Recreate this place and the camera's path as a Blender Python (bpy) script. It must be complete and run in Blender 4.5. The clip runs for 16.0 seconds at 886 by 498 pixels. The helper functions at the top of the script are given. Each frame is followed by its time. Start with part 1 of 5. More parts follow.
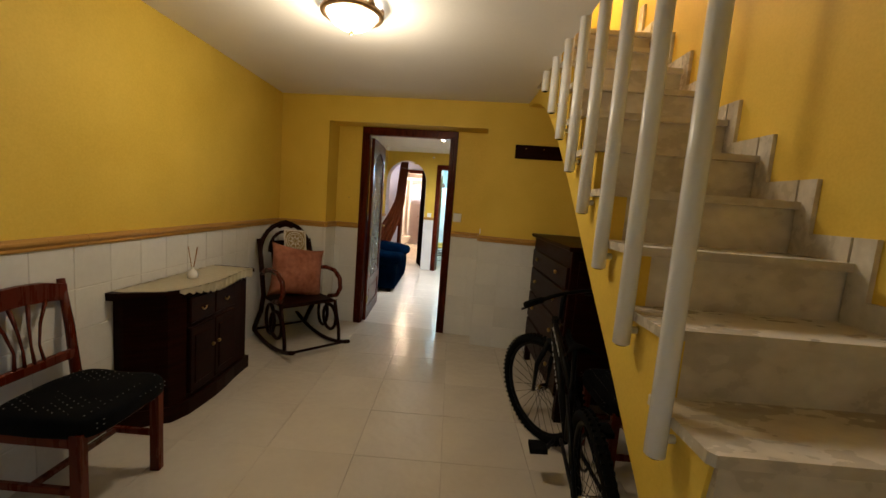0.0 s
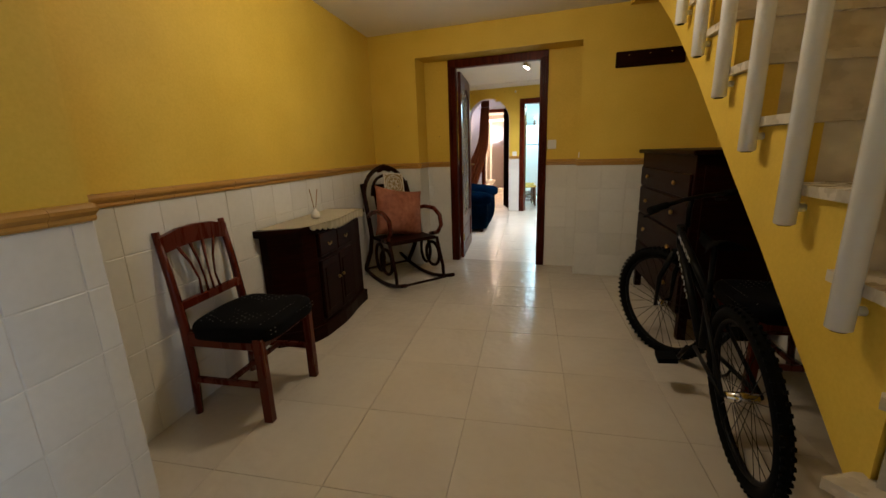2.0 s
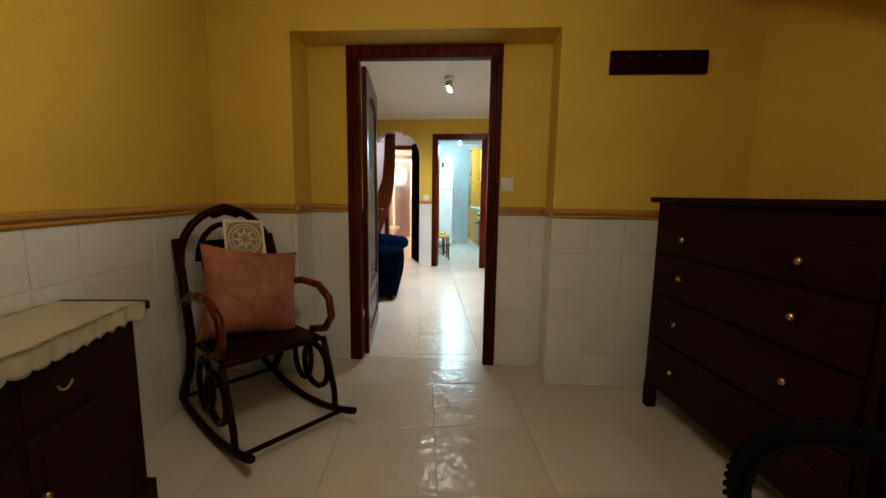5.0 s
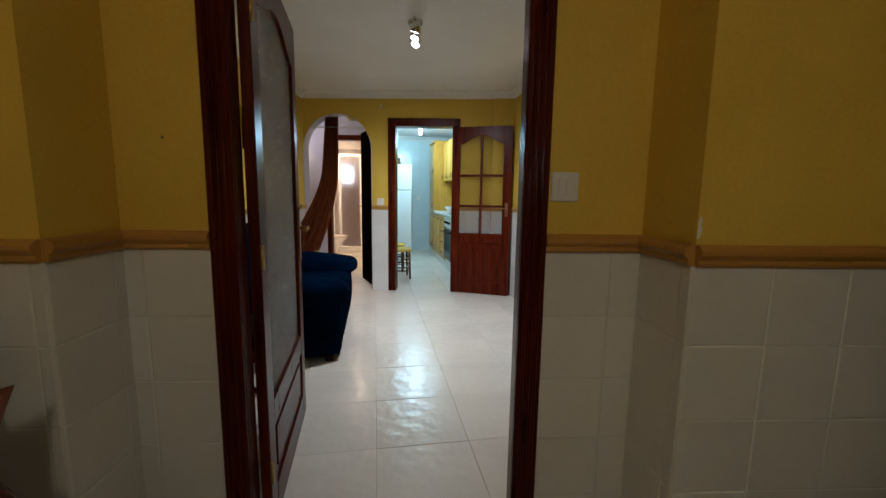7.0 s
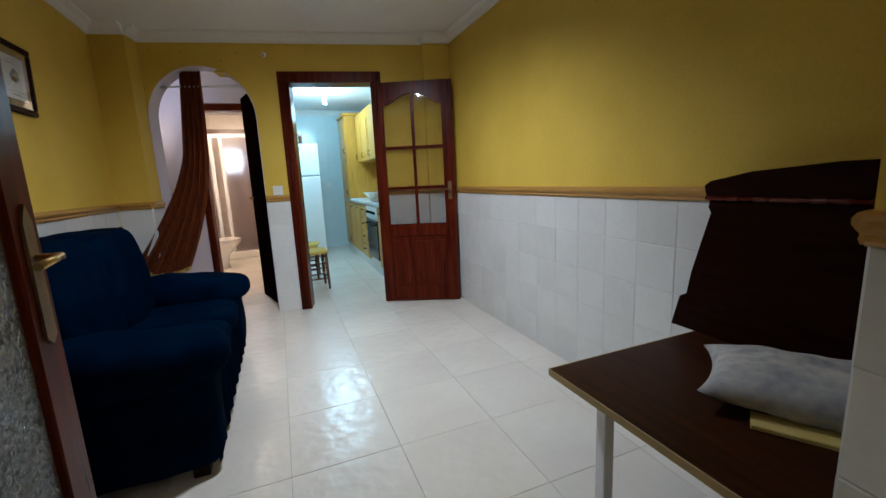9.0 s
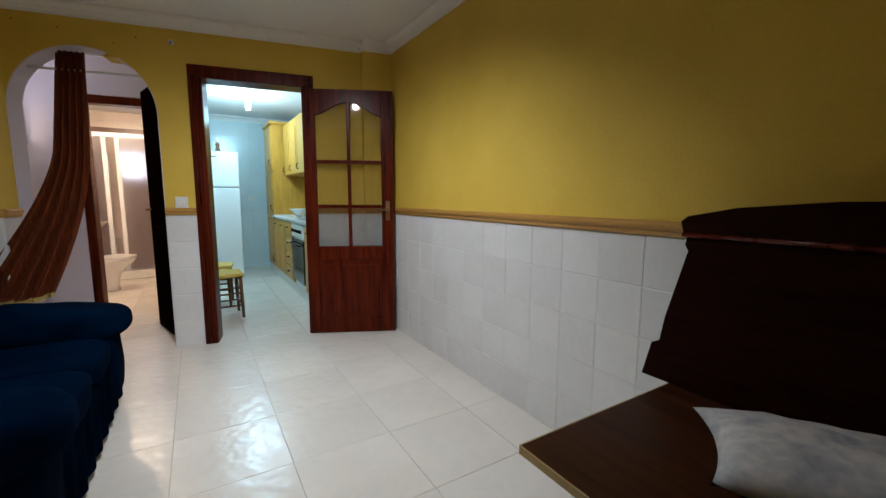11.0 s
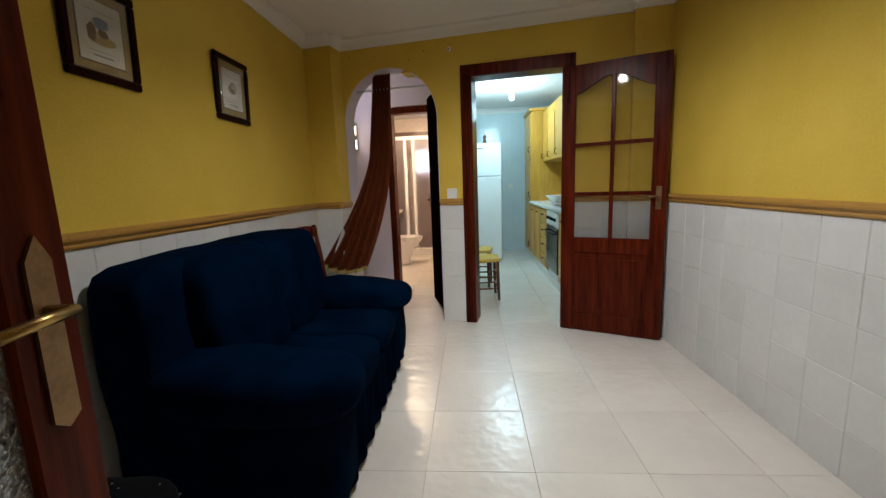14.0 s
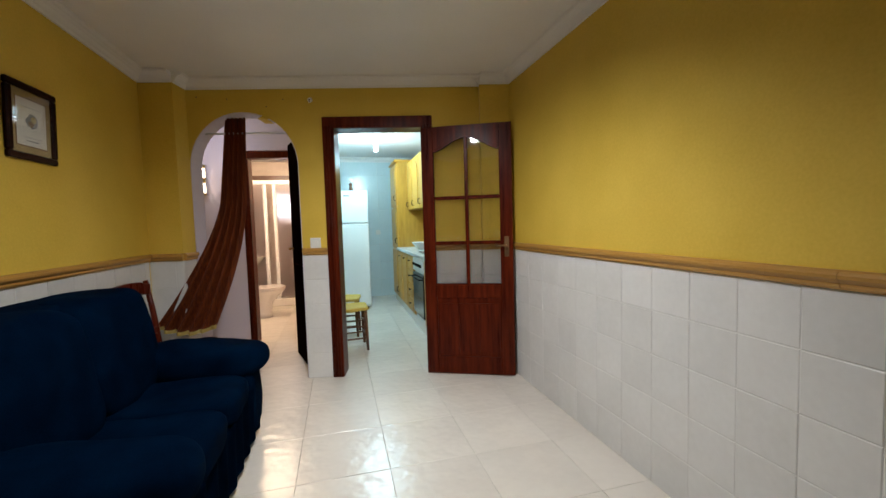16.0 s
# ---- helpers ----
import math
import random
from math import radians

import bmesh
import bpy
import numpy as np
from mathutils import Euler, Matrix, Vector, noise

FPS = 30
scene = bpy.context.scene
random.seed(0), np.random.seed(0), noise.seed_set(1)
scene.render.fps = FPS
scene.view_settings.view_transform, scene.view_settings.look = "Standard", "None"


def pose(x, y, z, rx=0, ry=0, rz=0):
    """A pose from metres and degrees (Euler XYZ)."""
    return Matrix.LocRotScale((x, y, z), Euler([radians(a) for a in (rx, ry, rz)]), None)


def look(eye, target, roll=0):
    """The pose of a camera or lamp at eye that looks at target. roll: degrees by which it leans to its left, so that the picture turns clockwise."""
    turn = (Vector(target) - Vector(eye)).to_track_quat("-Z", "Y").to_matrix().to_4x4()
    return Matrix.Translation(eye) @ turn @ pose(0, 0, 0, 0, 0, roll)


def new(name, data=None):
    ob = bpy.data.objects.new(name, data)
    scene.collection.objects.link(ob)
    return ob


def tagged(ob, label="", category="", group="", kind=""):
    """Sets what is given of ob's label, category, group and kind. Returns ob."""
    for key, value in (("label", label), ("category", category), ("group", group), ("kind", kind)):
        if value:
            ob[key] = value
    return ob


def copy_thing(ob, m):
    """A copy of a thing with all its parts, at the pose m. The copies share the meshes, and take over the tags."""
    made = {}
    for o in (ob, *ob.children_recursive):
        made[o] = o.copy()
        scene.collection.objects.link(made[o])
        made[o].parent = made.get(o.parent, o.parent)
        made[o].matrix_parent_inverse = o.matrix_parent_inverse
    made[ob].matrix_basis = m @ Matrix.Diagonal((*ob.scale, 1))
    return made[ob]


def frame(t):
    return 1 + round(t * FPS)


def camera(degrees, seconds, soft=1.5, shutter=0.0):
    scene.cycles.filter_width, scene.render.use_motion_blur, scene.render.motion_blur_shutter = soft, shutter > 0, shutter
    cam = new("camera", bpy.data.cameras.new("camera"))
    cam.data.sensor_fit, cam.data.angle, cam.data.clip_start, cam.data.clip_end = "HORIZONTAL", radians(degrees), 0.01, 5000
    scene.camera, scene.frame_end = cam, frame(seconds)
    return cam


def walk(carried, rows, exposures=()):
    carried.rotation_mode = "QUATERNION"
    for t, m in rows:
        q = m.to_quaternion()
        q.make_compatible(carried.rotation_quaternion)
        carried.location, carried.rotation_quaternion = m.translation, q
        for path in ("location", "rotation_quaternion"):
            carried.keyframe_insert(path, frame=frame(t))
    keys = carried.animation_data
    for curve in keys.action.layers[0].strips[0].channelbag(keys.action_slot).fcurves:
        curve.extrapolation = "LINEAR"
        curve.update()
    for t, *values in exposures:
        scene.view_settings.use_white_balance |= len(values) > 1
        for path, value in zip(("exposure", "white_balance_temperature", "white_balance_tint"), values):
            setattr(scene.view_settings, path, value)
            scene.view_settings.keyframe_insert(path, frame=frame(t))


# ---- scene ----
cam = camera(95.5, 16.0)
PATH = [
    (0, (0.999, -3.896, 1.383), (0.729, -1.928, 1.153), 4.5),
    (0.5, (0.984, -3.989, 1.358), (0.524, -2.091, 0.925), 3.0),
    (1, (0.956, -4.029, 1.336), (0.386, -2.209, 0.731), 3.4),
    (1.5, (0.943, -4.027, 1.316), (0.274, -2.264, 0.648), 2.9),
    (2, (0.858, -3.975, 1.212), (0.216, -2.142, 0.737), -1.9),
    (2.5, (0.794, -3.818, 1.089), (0.223, -1.958, 0.625), 1.6),
    (3, (0.671, -3.618, 1.11), (0.18, -1.732, 0.66), 1.6),
    (3.5, (0.504, -3.439, 1.139), (0.266, -1.49, 0.758), -0.5),
    (4, (0.346, -3.222, 1.153), (0.204, -1.256, 0.814), 0.6),
    (4.2, (0.349, -3.093, 1.174), (0.19, -1.125, 0.852), 1.1),
    (6.3, (0.14, -1.446, 1.151), (0.19, 0.539, 0.907), -2.0),
    (6.5, (0.103, -1.351, 1.201), (0.216, 0.622, 0.893), -1.7),
    (7, (0.129, -0.97, 1.209), (0.219, 1.009, 0.94), 0.8),
    (7.5, (0.118, -0.625, 1.175), (0.246, 1.356, 0.934), -1.2),
    (8, (0.102, -0.294, 1.175), (0.288, 1.678, 0.902), -2.9),
    (8.5, (0.111, -0.045, 1.173), (0.294, 1.926, 0.887), 0.3),
    (9, (0.06, 0.172, 1.146), (0.556, 2.078, 0.801), -2.7),
    (9.5, (0.074, 0.31, 1.139), (0.774, 2.155, 0.811), -1.5),
    (9.7, (0.102, 0.365, 1.133), (0.765, 2.231, 0.854), -1.2),
    (11.8, (0.108, 0.559, 1.191), (1.001, 2.331, 0.943), 1.0),
    (12, (0.125, 0.603, 1.205), (0.852, 2.452, 0.974), 1.0),
    (12.5, (0.148, 0.645, 1.2), (0.573, 2.586, 0.968), -0.8),
    (13, (0.147, 0.677, 1.192), (0.272, 2.649, 0.881), -1.7),
    (13.5, (0.149, 0.69, 1.176), (-0.016, 2.659, 0.864), -1.9),
    (14, (0.131, 0.695, 1.182), (-0.244, 2.634, 0.867), -2.1),
    (14.5, (0.139, 0.694, 1.185), (-0.156, 2.656, 0.933), -1.0),
    (15, (0.149, 0.688, 1.207), (0.072, 2.678, 1.022), -1.2),
    (15.5, (0.14, 0.691, 1.235), (0.294, 2.676, 1.047), -2.1),
    (16, (0.173, 0.683, 1.228), (0.434, 2.662, 1.105), -1.7),
]
walk(cam, [(t, look(eye, target, roll)) for t, eye, target, roll in PATH], [(0, 0.05, 6500, 10), (2.2, 0.05, 6500, 10), (3.0, -0.1, 6500, 10), (4.2, -0.05, 6500, 10), (6.4, -0.5, 6200, 9), (7.5, -0.85, 5800, 8), (8.5, -0.85, 5600, 7), (9.7, -0.85, 5800, 8), (11.9, -1.05, 6200, 10), (12.6, -1.25, 6400, 10), (13.4, -1.05, 6400, 10), (14.0, -0.9, 6400, 10), (14.6, -0.62, 6400, 10), (16.0, -0.68, 6500, 10)])

# ---- world and light ----
world = bpy.data.worlds.new("world")
scene.world = world
world.use_nodes = True
wn = world.node_tree.nodes
sky = wn.new("ShaderNodeTexSky")
sky.sky_type, sky.sun_disc = "NISHITA", False
sky.sun_elevation, sky.sun_rotation = radians(40), radians(200)
wn["Background"].inputs["Strength"].default_value = 0.08
world.node_tree.links.new(sky.outputs[0], wn["Background"].inputs["Color"])


def lamp(name, kind, where, energy, colour, size=0.1, target=None, size_y=0.0):
    data = bpy.data.lights.new(name, kind)
    data.energy, data.color = energy, colour
    if kind == "AREA":
        data.size = size
        if size_y:
            data.shape, data.size_y = "RECTANGLE", size_y
    else:
        data.shadow_soft_size = size
    ob = new(name, data)
    ob.matrix_world = look(where, target) if target else Matrix.Translation(where)
    return ob


# The hall and the room run askew to the walls between them.
HALL = pose(0, 0, 0, 0, 0, 7)
ROOM = pose(0, 0, 0, 0, 0, 7)
FAR = pose(0, 4.0, 0, 0, 0, -4.5)
ONE = Matrix.Identity(4)

WARM = (1.0, 0.80, 0.55)
COOL = (0.62, 0.83, 1.0)
LAMP_HALL = lamp("ceiling_lamp_light", "POINT", HALL @ Vector((-0.07, -1.82, 2.11)), 20.5, (1.0, 0.84, 0.60), 0.07)
LAMP_ENTRY = lamp("entrance_daylight", "AREA", HALL @ Vector((0.70, -5.6, 1.15)), 7, (0.58, 0.78, 1.0), 0.8, HALL @ Vector((-0.95, -4.5, 0.85)), 1.5)
LAMP_ENTRY.data.spread = radians(52)
LAMP_STAIR = lamp("stairwell_daylight", "AREA", HALL @ Vector((1.5, 0.1, 4.3)), 70, (1.0, 0.95, 0.85), 0.8, HALL @ Vector((1.5, -2.0, 2.0)), 0.8)
LAMP_ROOM = lamp("spotlight_light", "SPOT", (0.06, 2.05, 2.28), 300, (0.96, 0.97, 1.0), 0.035, (0.12, 2.75, 0.0))
LAMP_ROOM.data.spot_size, LAMP_ROOM.data.spot_blend = radians(150), 1.0
LAMP_KITCHEN = lamp("kitchen_tube_light", "POINT", ROOM @ Vector((0.70, 6.0, 2.10)), 85, (0.52, 0.85, 1.0), 0.12)
LAMP_BATH = lamp("bathroom_light", "POINT", ROOM @ Vector((-0.72, 6.3, 2.2)), 112, (1.0, 0.75, 0.50), 0.1)
LAMP_LOBBY = lamp("lobby_light", "POINT", ROOM @ Vector((-1.0, 4.95, 2.05)), 6, (0.88, 0.86, 1.0), 0.1)


# ---- materials ----
def mat(name, c1, c2=None, rough=0.5, metal=0.0, scale=6.0, fine=60.0, bump=0.1, fine_mix=0.35, stretch=(1, 1, 1), rnd=0.0,
        emit=0.0, trans=0.0, spec=0.5, rough_var=0.1, dist=0.002, coat=0.0, wave=0.0, relief=None):
    """Two colours mixed by noise at two scales, relief from the fine one, a little random tone for each piece."""
    m = bpy.data.materials.new(name)
    m.use_nodes = True
    nt = m.node_tree
    nd, ln = nt.nodes, nt.links
    b = nd["Principled BSDF"]
    tc = nd.new("ShaderNodeTexCoord")
    mp = nd.new("ShaderNodeMapping")
    mp.inputs["Scale"].default_value = stretch
    ln.new(tc.outputs["Object"], mp.inputs["Vector"])
    oi = nd.new("ShaderNodeObjectInfo")
    if rnd:
        mul = nd.new("ShaderNodeMath")
        mul.operation = "MULTIPLY"
        mul.inputs[1].default_value = 37.0
        ln.new(oi.outputs["Random"], mul.inputs[0])
        ln.new(mul.outputs[0], mp.inputs["Location"])
    n1 = nd.new("ShaderNodeTexNoise")
    n1.inputs["Scale"].default_value, n1.inputs["Detail"].default_value = scale, 4
    n2 = nd.new("ShaderNodeTexNoise")
    n2.inputs["Scale"].default_value, n2.inputs["Detail"].default_value = fine, 3
    for n in (n1, n2):
        ln.new(mp.outputs[0], n.inputs["Vector"])
    mixf = nd.new("ShaderNodeMix")
    mixf.inputs[0].default_value = fine_mix
    ln.new(n1.outputs[0], mixf.inputs[2])
    ln.new(n2.outputs[0], mixf.inputs[3])
    fac = mixf.outputs[0]
    if wave:
        wv = nd.new("ShaderNodeTexWave")
        wv.inputs["Scale"].default_value, wv.inputs["Distortion"].default_value = wave, 5.0
        wv.inputs["Detail"].default_value, wv.inputs["Detail Scale"].default_value = 3, 1.5
        ln.new(mp.outputs[0], wv.inputs["Vector"])
        m2 = nd.new("ShaderNodeMix")
        m2.inputs[0].default_value = 0.5
        ln.new(fac, m2.inputs[2])
        ln.new(wv.outputs["Fac"], m2.inputs[3])
        fac = m2.outputs[0]
    ramp = nd.new("ShaderNodeMapRange")
    ramp.inputs[1].default_value, ramp.inputs[2].default_value = 0.32, 0.68
    ln.new(fac, ramp.inputs[0])
    mix = nd.new("ShaderNodeMix")
    mix.data_type = "RGBA"
    mix.inputs[6].default_value = (*c1, 1)
    mix.inputs[7].default_value = (*(c2 or c1), 1)
    ln.new(ramp.outputs[0], mix.inputs[0])
    colour = mix.outputs[2]
    if rnd:
        hsv = nd.new("ShaderNodeHueSaturation")
        mr = nd.new("ShaderNodeMapRange")
        mr.inputs[3].default_value, mr.inputs[4].default_value = 1 - rnd, 1 + rnd
        ln.new(oi.outputs["Random"], mr.inputs[0])
        ln.new(mr.outputs[0], hsv.inputs["Value"])
        ln.new(colour, hsv.inputs["Color"])
        colour = hsv.outputs[0]
    ln.new(colour, b.inputs["Base Color"])
    rr = nd.new("ShaderNodeMapRange")
    rr.inputs[3].default_value, rr.inputs[4].default_value = max(0.02, rough - rough_var), min(1, rough + rough_var)
    ln.new(fac, rr.inputs[0])
    ln.new(rr.outputs[0], b.inputs["Roughness"])
    b.inputs["Metallic"].default_value = metal
    b.inputs["Specular IOR Level"].default_value = spec
    b.inputs["Transmission Weight"].default_value = trans
    b.inputs["Coat Weight"].default_value = coat
    if emit:
        ln.new(colour, b.inputs["Emission Color"])
        b.inputs["Emission Strength"].default_value = emit
    if bump:
        bp = nd.new("ShaderNodeBump")
        bp.inputs["Strength"].default_value, bp.inputs["Distance"].default_value = bump, dist
        height = mixf.outputs[0]
        if relief:
            n3 = nd.new("ShaderNodeTexNoise")
            n3.inputs["Scale"].default_value, n3.inputs["Detail"].default_value = relief, 1.5
            ln.new(mp.outputs[0], n3.inputs["Vector"])
            height = n3.outputs[0]
        ln.new(height, bp.inputs["Height"])
        ln.new(bp.outputs[0], b.inputs["Normal"])
    return m


YELLOW = mat("yellow_paint", (0.62, 0.415, 0.050), (0.74, 0.515, 0.082), 0.6, scale=2.2, fine=90, bump=0.25, dist=0.003, spec=0.3)
WHITE_PAINT = mat("white_paint", (0.76, 0.74, 0.72), (0.82, 0.80, 0.78), 0.7, scale=2, fine=80, bump=0.12)
LILAC_PAINT = mat("lilac_white_paint", (0.62, 0.58, 0.68), (0.68, 0.64, 0.72), 0.7, scale=2, fine=60, bump=0.1)
TILE = mat("white_tile", (0.65, 0.64, 0.61), (0.71, 0.70, 0.67), 0.22, scale=5, fine=40, bump=0.14, rnd=0.035, rough_var=0.06, relief=9, dist=0.003)
GROUT = mat("grout", (0.63, 0.61, 0.57), (0.70, 0.68, 0.64), 0.85, scale=20, fine=200, bump=0.3)
RAIL = mat("ochre_rail_tile", (0.40, 0.205, 0.042), (0.46, 0.245, 0.056), 0.35, scale=3, fine=60, bump=0.1, rnd=0.05)
FLOOR_TILE = mat("cream_marble_tile", (0.53, 0.475, 0.405), (0.60, 0.545, 0.47), 0.20, scale=2.2, fine=26, bump=0.55, fine_mix=0.2, rnd=0.03, rough_var=0.05, dist=0.010, relief=14)
FLOOR_TILE_PALE = mat("pale_marble_tile", (0.66, 0.61, 0.54), (0.74, 0.69, 0.61), 0.24, scale=2.2, fine=26, bump=0.5, fine_mix=0.2, rnd=0.03, rough_var=0.05, dist=0.010, relief=14)
FLOOR_GROUT = mat("floor_grout", (0.44, 0.39, 0.32), (0.54, 0.49, 0.42), 0.8, scale=15, fine=120)
MARBLE = mat("grey_marble", (0.42, 0.365, 0.29), (0.70, 0.64, 0.54), 0.28, scale=3.5, fine=16, bump=0.05, stretch=(1, 2, 1.5), rnd=0.05)
WOOD_RED = mat("red_brown_wood", (0.028, 0.0028, 0.0011), (0.11, 0.015, 0.0038), 0.3, spec=0.10, scale=4, fine=40, bump=0.08, fine_mix=0.2, stretch=(8, 8, 0.6), rnd=0.08)
WOOD_DARK = mat("dark_wood", (0.007, 0.0014, 0.0006), (0.020, 0.0040, 0.0016), 0.40, spec=0.06, scale=5, fine=60, bump=0.12, stretch=(1, 1, 8), rnd=0.06)
WOOD_CHAIR = mat("cherry_wood", (0.070, 0.008, 0.0025), (0.105, 0.013, 0.004), 0.28, spec=0.25, scale=4, fine=40, bump=0.05, fine_mix=0.12, stretch=(6, 6, 0.5), rnd=0.05)
WOOD_TABLE = mat("brown_table_wood", (0.011, 0.0028, 0.0009), (0.058, 0.017, 0.0048), 0.42, spec=0.1, scale=4, fine=45, bump=0.15, stretch=(9, 0.8, 1))
# dark wood seen against the light: its shade is put into the colour, no sheen
WOOD_BACKLIT = mat("backlit_dark_wood", (0.004, 0.0015, 0.001), (0.009, 0.003, 0.002), 0.8, spec=0.0, scale=5, fine=60, bump=0.12, stretch=(1, 1, 8))
INK_BLUE = mat("blue_ink", (0.16, 0.20, 0.29), (0.28, 0.32, 0.40), 0.9, scale=60, fine=200)
INK_BROWN = mat("brown_ink", (0.12, 0.06, 0.025), (0.28, 0.17, 0.07), 0.9, scale=70, fine=220)
OAK = mat("honey_oak", (0.44, 0.21, 0.028), (0.60, 0.32, 0.050), 0.35, scale=5, fine=50, bump=0.12, stretch=(6, 6, 1), rnd=0.06)
WHITE_METAL = mat("white_enamel", (0.76, 0.76, 0.77), (0.82, 0.82, 0.83), 0.25, scale=4, fine=40, bump=0.03)
APPLIANCE = mat("white_appliance", (0.74, 0.77, 0.78), (0.78, 0.80, 0.81), 0.35, scale=4, fine=90, bump=0.03)
PLASTIC_WHITE = mat("white_plastic", (0.68, 0.67, 0.62), (0.73, 0.72, 0.68), 0.35, scale=4, fine=90, bump=0.03)
BLACK_FABRIC = mat("black_fabric", (0.002, 0.0022, 0.003), (0.005, 0.0055, 0.007), 0.95, spec=0.1, scale=20, fine=240, bump=0.5)
BLUE_FABRIC = mat("blue_velvet", (0.0001, 0.0022, 0.0085), (0.0004, 0.0078, 0.024), 0.95, spec=0.01, scale=7, fine=220, bump=0.35, dist=0.004)
BLACK = mat("black_rubber", (0.003, 0.003, 0.003), (0.006, 0.006, 0.006), 0.8, spec=0.05, scale=20, fine=120, bump=0.3)
BLACK_METAL = mat("black_metal", (0.004, 0.004, 0.005), (0.008, 0.008, 0.008), 0.45, spec=0.1, metal=0.05, scale=10, fine=80, bump=0.05)
CHROME = mat("chrome", (0.62, 0.62, 0.62), (0.7, 0.7, 0.7), 0.18, metal=1.0, scale=10, fine=90, bump=0.02)
BRASS = mat("aged_brass", (0.42, 0.27, 0.09), (0.55, 0.38, 0.15), 0.3, metal=1.0, scale=12, fine=90, bump=0.1)
BRONZE = mat("bronze", (0.20, 0.12, 0.06), (0.34, 0.22, 0.11), 0.35, metal=0.9, scale=20, fine=120, bump=0.3)
AQUA_TILE = mat("pale_aqua_tile", (0.58, 0.70, 0.72), (0.64, 0.75, 0.77), 0.2, scale=5, fine=40, bump=0.05, rnd=0.03)
PINK_TILE = mat("pinkish_tile", (0.58, 0.49, 0.42), (0.66, 0.57, 0.50), 0.25, scale=5, fine=30, bump=0.05, rnd=0.04)
BROWN_TILE = mat("brown_tile", (0.10, 0.045, 0.03), (0.17, 0.08, 0.05), 0.3, scale=9, fine=30, bump=0.05)
PORCELAIN = mat("porcelain", (0.74, 0.70, 0.66), (0.78, 0.75, 0.71), 0.12, scale=3, fine=40, bump=0.02)
CURTAIN = mat("brown_curtain", (0.085, 0.010, 0.001), (0.30, 0.062, 0.005), 0.75, scale=6, fine=150, bump=0.3, stretch=(14, 14, 0.4))
PILLOW_BROWN = mat("terracotta_cushion", (0.20, 0.055, 0.026), (0.42, 0.16, 0.095), 0.7, scale=7, fine=30, bump=0.3, dist=0.006)
PILLOW_FLORAL = mat("floral_cushion", (0.24, 0.25, 0.29), (0.60, 0.56, 0.50), 0.85, scale=11, fine=40, bump=0.5, dist=0.006)
FLOWER = mat("yellow_print", (0.55, 0.42, 0.10), (0.65, 0.52, 0.2), 0.8, scale=20, fine=90)
LACE = mat("cream_lace", (0.78, 0.70, 0.51), (0.87, 0.80, 0.62), 0.9, scale=30, fine=250, bump=0.1)
LACE_WHITE = mat("white_lace", (0.66, 0.60, 0.52), (0.76, 0.71, 0.63), 0.9, scale=40, fine=260, bump=0.6)
WOOD_STOOL = mat("orange_stool_wood", (0.075, 0.026, 0.009), (0.14, 0.054, 0.018), 0.4, scale=5, fine=40, bump=0.1, stretch=(6, 6, 1))
RUSH = mat("yellow_rush", (0.48, 0.33, 0.055), (0.62, 0.45, 0.10), 0.8, scale=12, fine=120, bump=0.5, stretch=(1, 9, 1))
PAPER = mat("cream_paper", (0.62, 0.58, 0.49), (0.70, 0.66, 0.57), 0.8, scale=4, fine=60)
MAT_BOARD = mat("tan_mount", (0.30, 0.21, 0.085), (0.37, 0.27, 0.12), 0.8, scale=8, fine=120)
INK = mat("grey_ink", (0.16, 0.16, 0.17), (0.34, 0.33, 0.31), 0.9, scale=25, fine=120)
INK_OCHRE = mat("ochre_ink", (0.42, 0.30, 0.10), (0.52, 0.42, 0.22), 0.9, scale=25, fine=120)
DOT = mat("dim_woven_dot", (0.16, 0.16, 0.15), (0.22, 0.22, 0.2), 0.8)
SILVER_PRINT = mat("silver_lettering", (0.55, 0.55, 0.54), (0.62, 0.62, 0.61), 0.4, metal=0.2)
REED = mat("reed_stick", (0.30, 0.14, 0.05), (0.38, 0.2, 0.08), 0.8)
WORKTOP = mat("pale_worktop", (0.58, 0.62, 0.61), (0.68, 0.71, 0.70), 0.25, scale=12, fine=90, bump=0.03)
OVEN_GLASS = mat("black_glass", (0.012, 0.013, 0.014), (0.02, 0.02, 0.021), 0.08)
HALL_BULB = mat("lit_glass_bowl", (1.0, 0.93, 0.80), (1.0, 0.95, 0.85), 0.4, emit=9.0, bump=0.0)
TUBE_GLOW = mat("lit_tube", (0.86, 0.95, 1.0), None, 0.4, emit=14.0, bump=0.0)
SPOT_GLOW = mat("lit_spot", (1.0, 0.96, 0.9), None, 0.4, emit=25.0, bump=0.0)
BATH_GLOW = mat("lit_bath_globe", (1.0, 0.80, 0.62), None, 0.4, emit=9.0, bump=0.0)
DAY_GLOW = mat("daylight_pane", (0.90, 0.94, 1.0), None, 0.5, emit=7.0, bump=0.0)


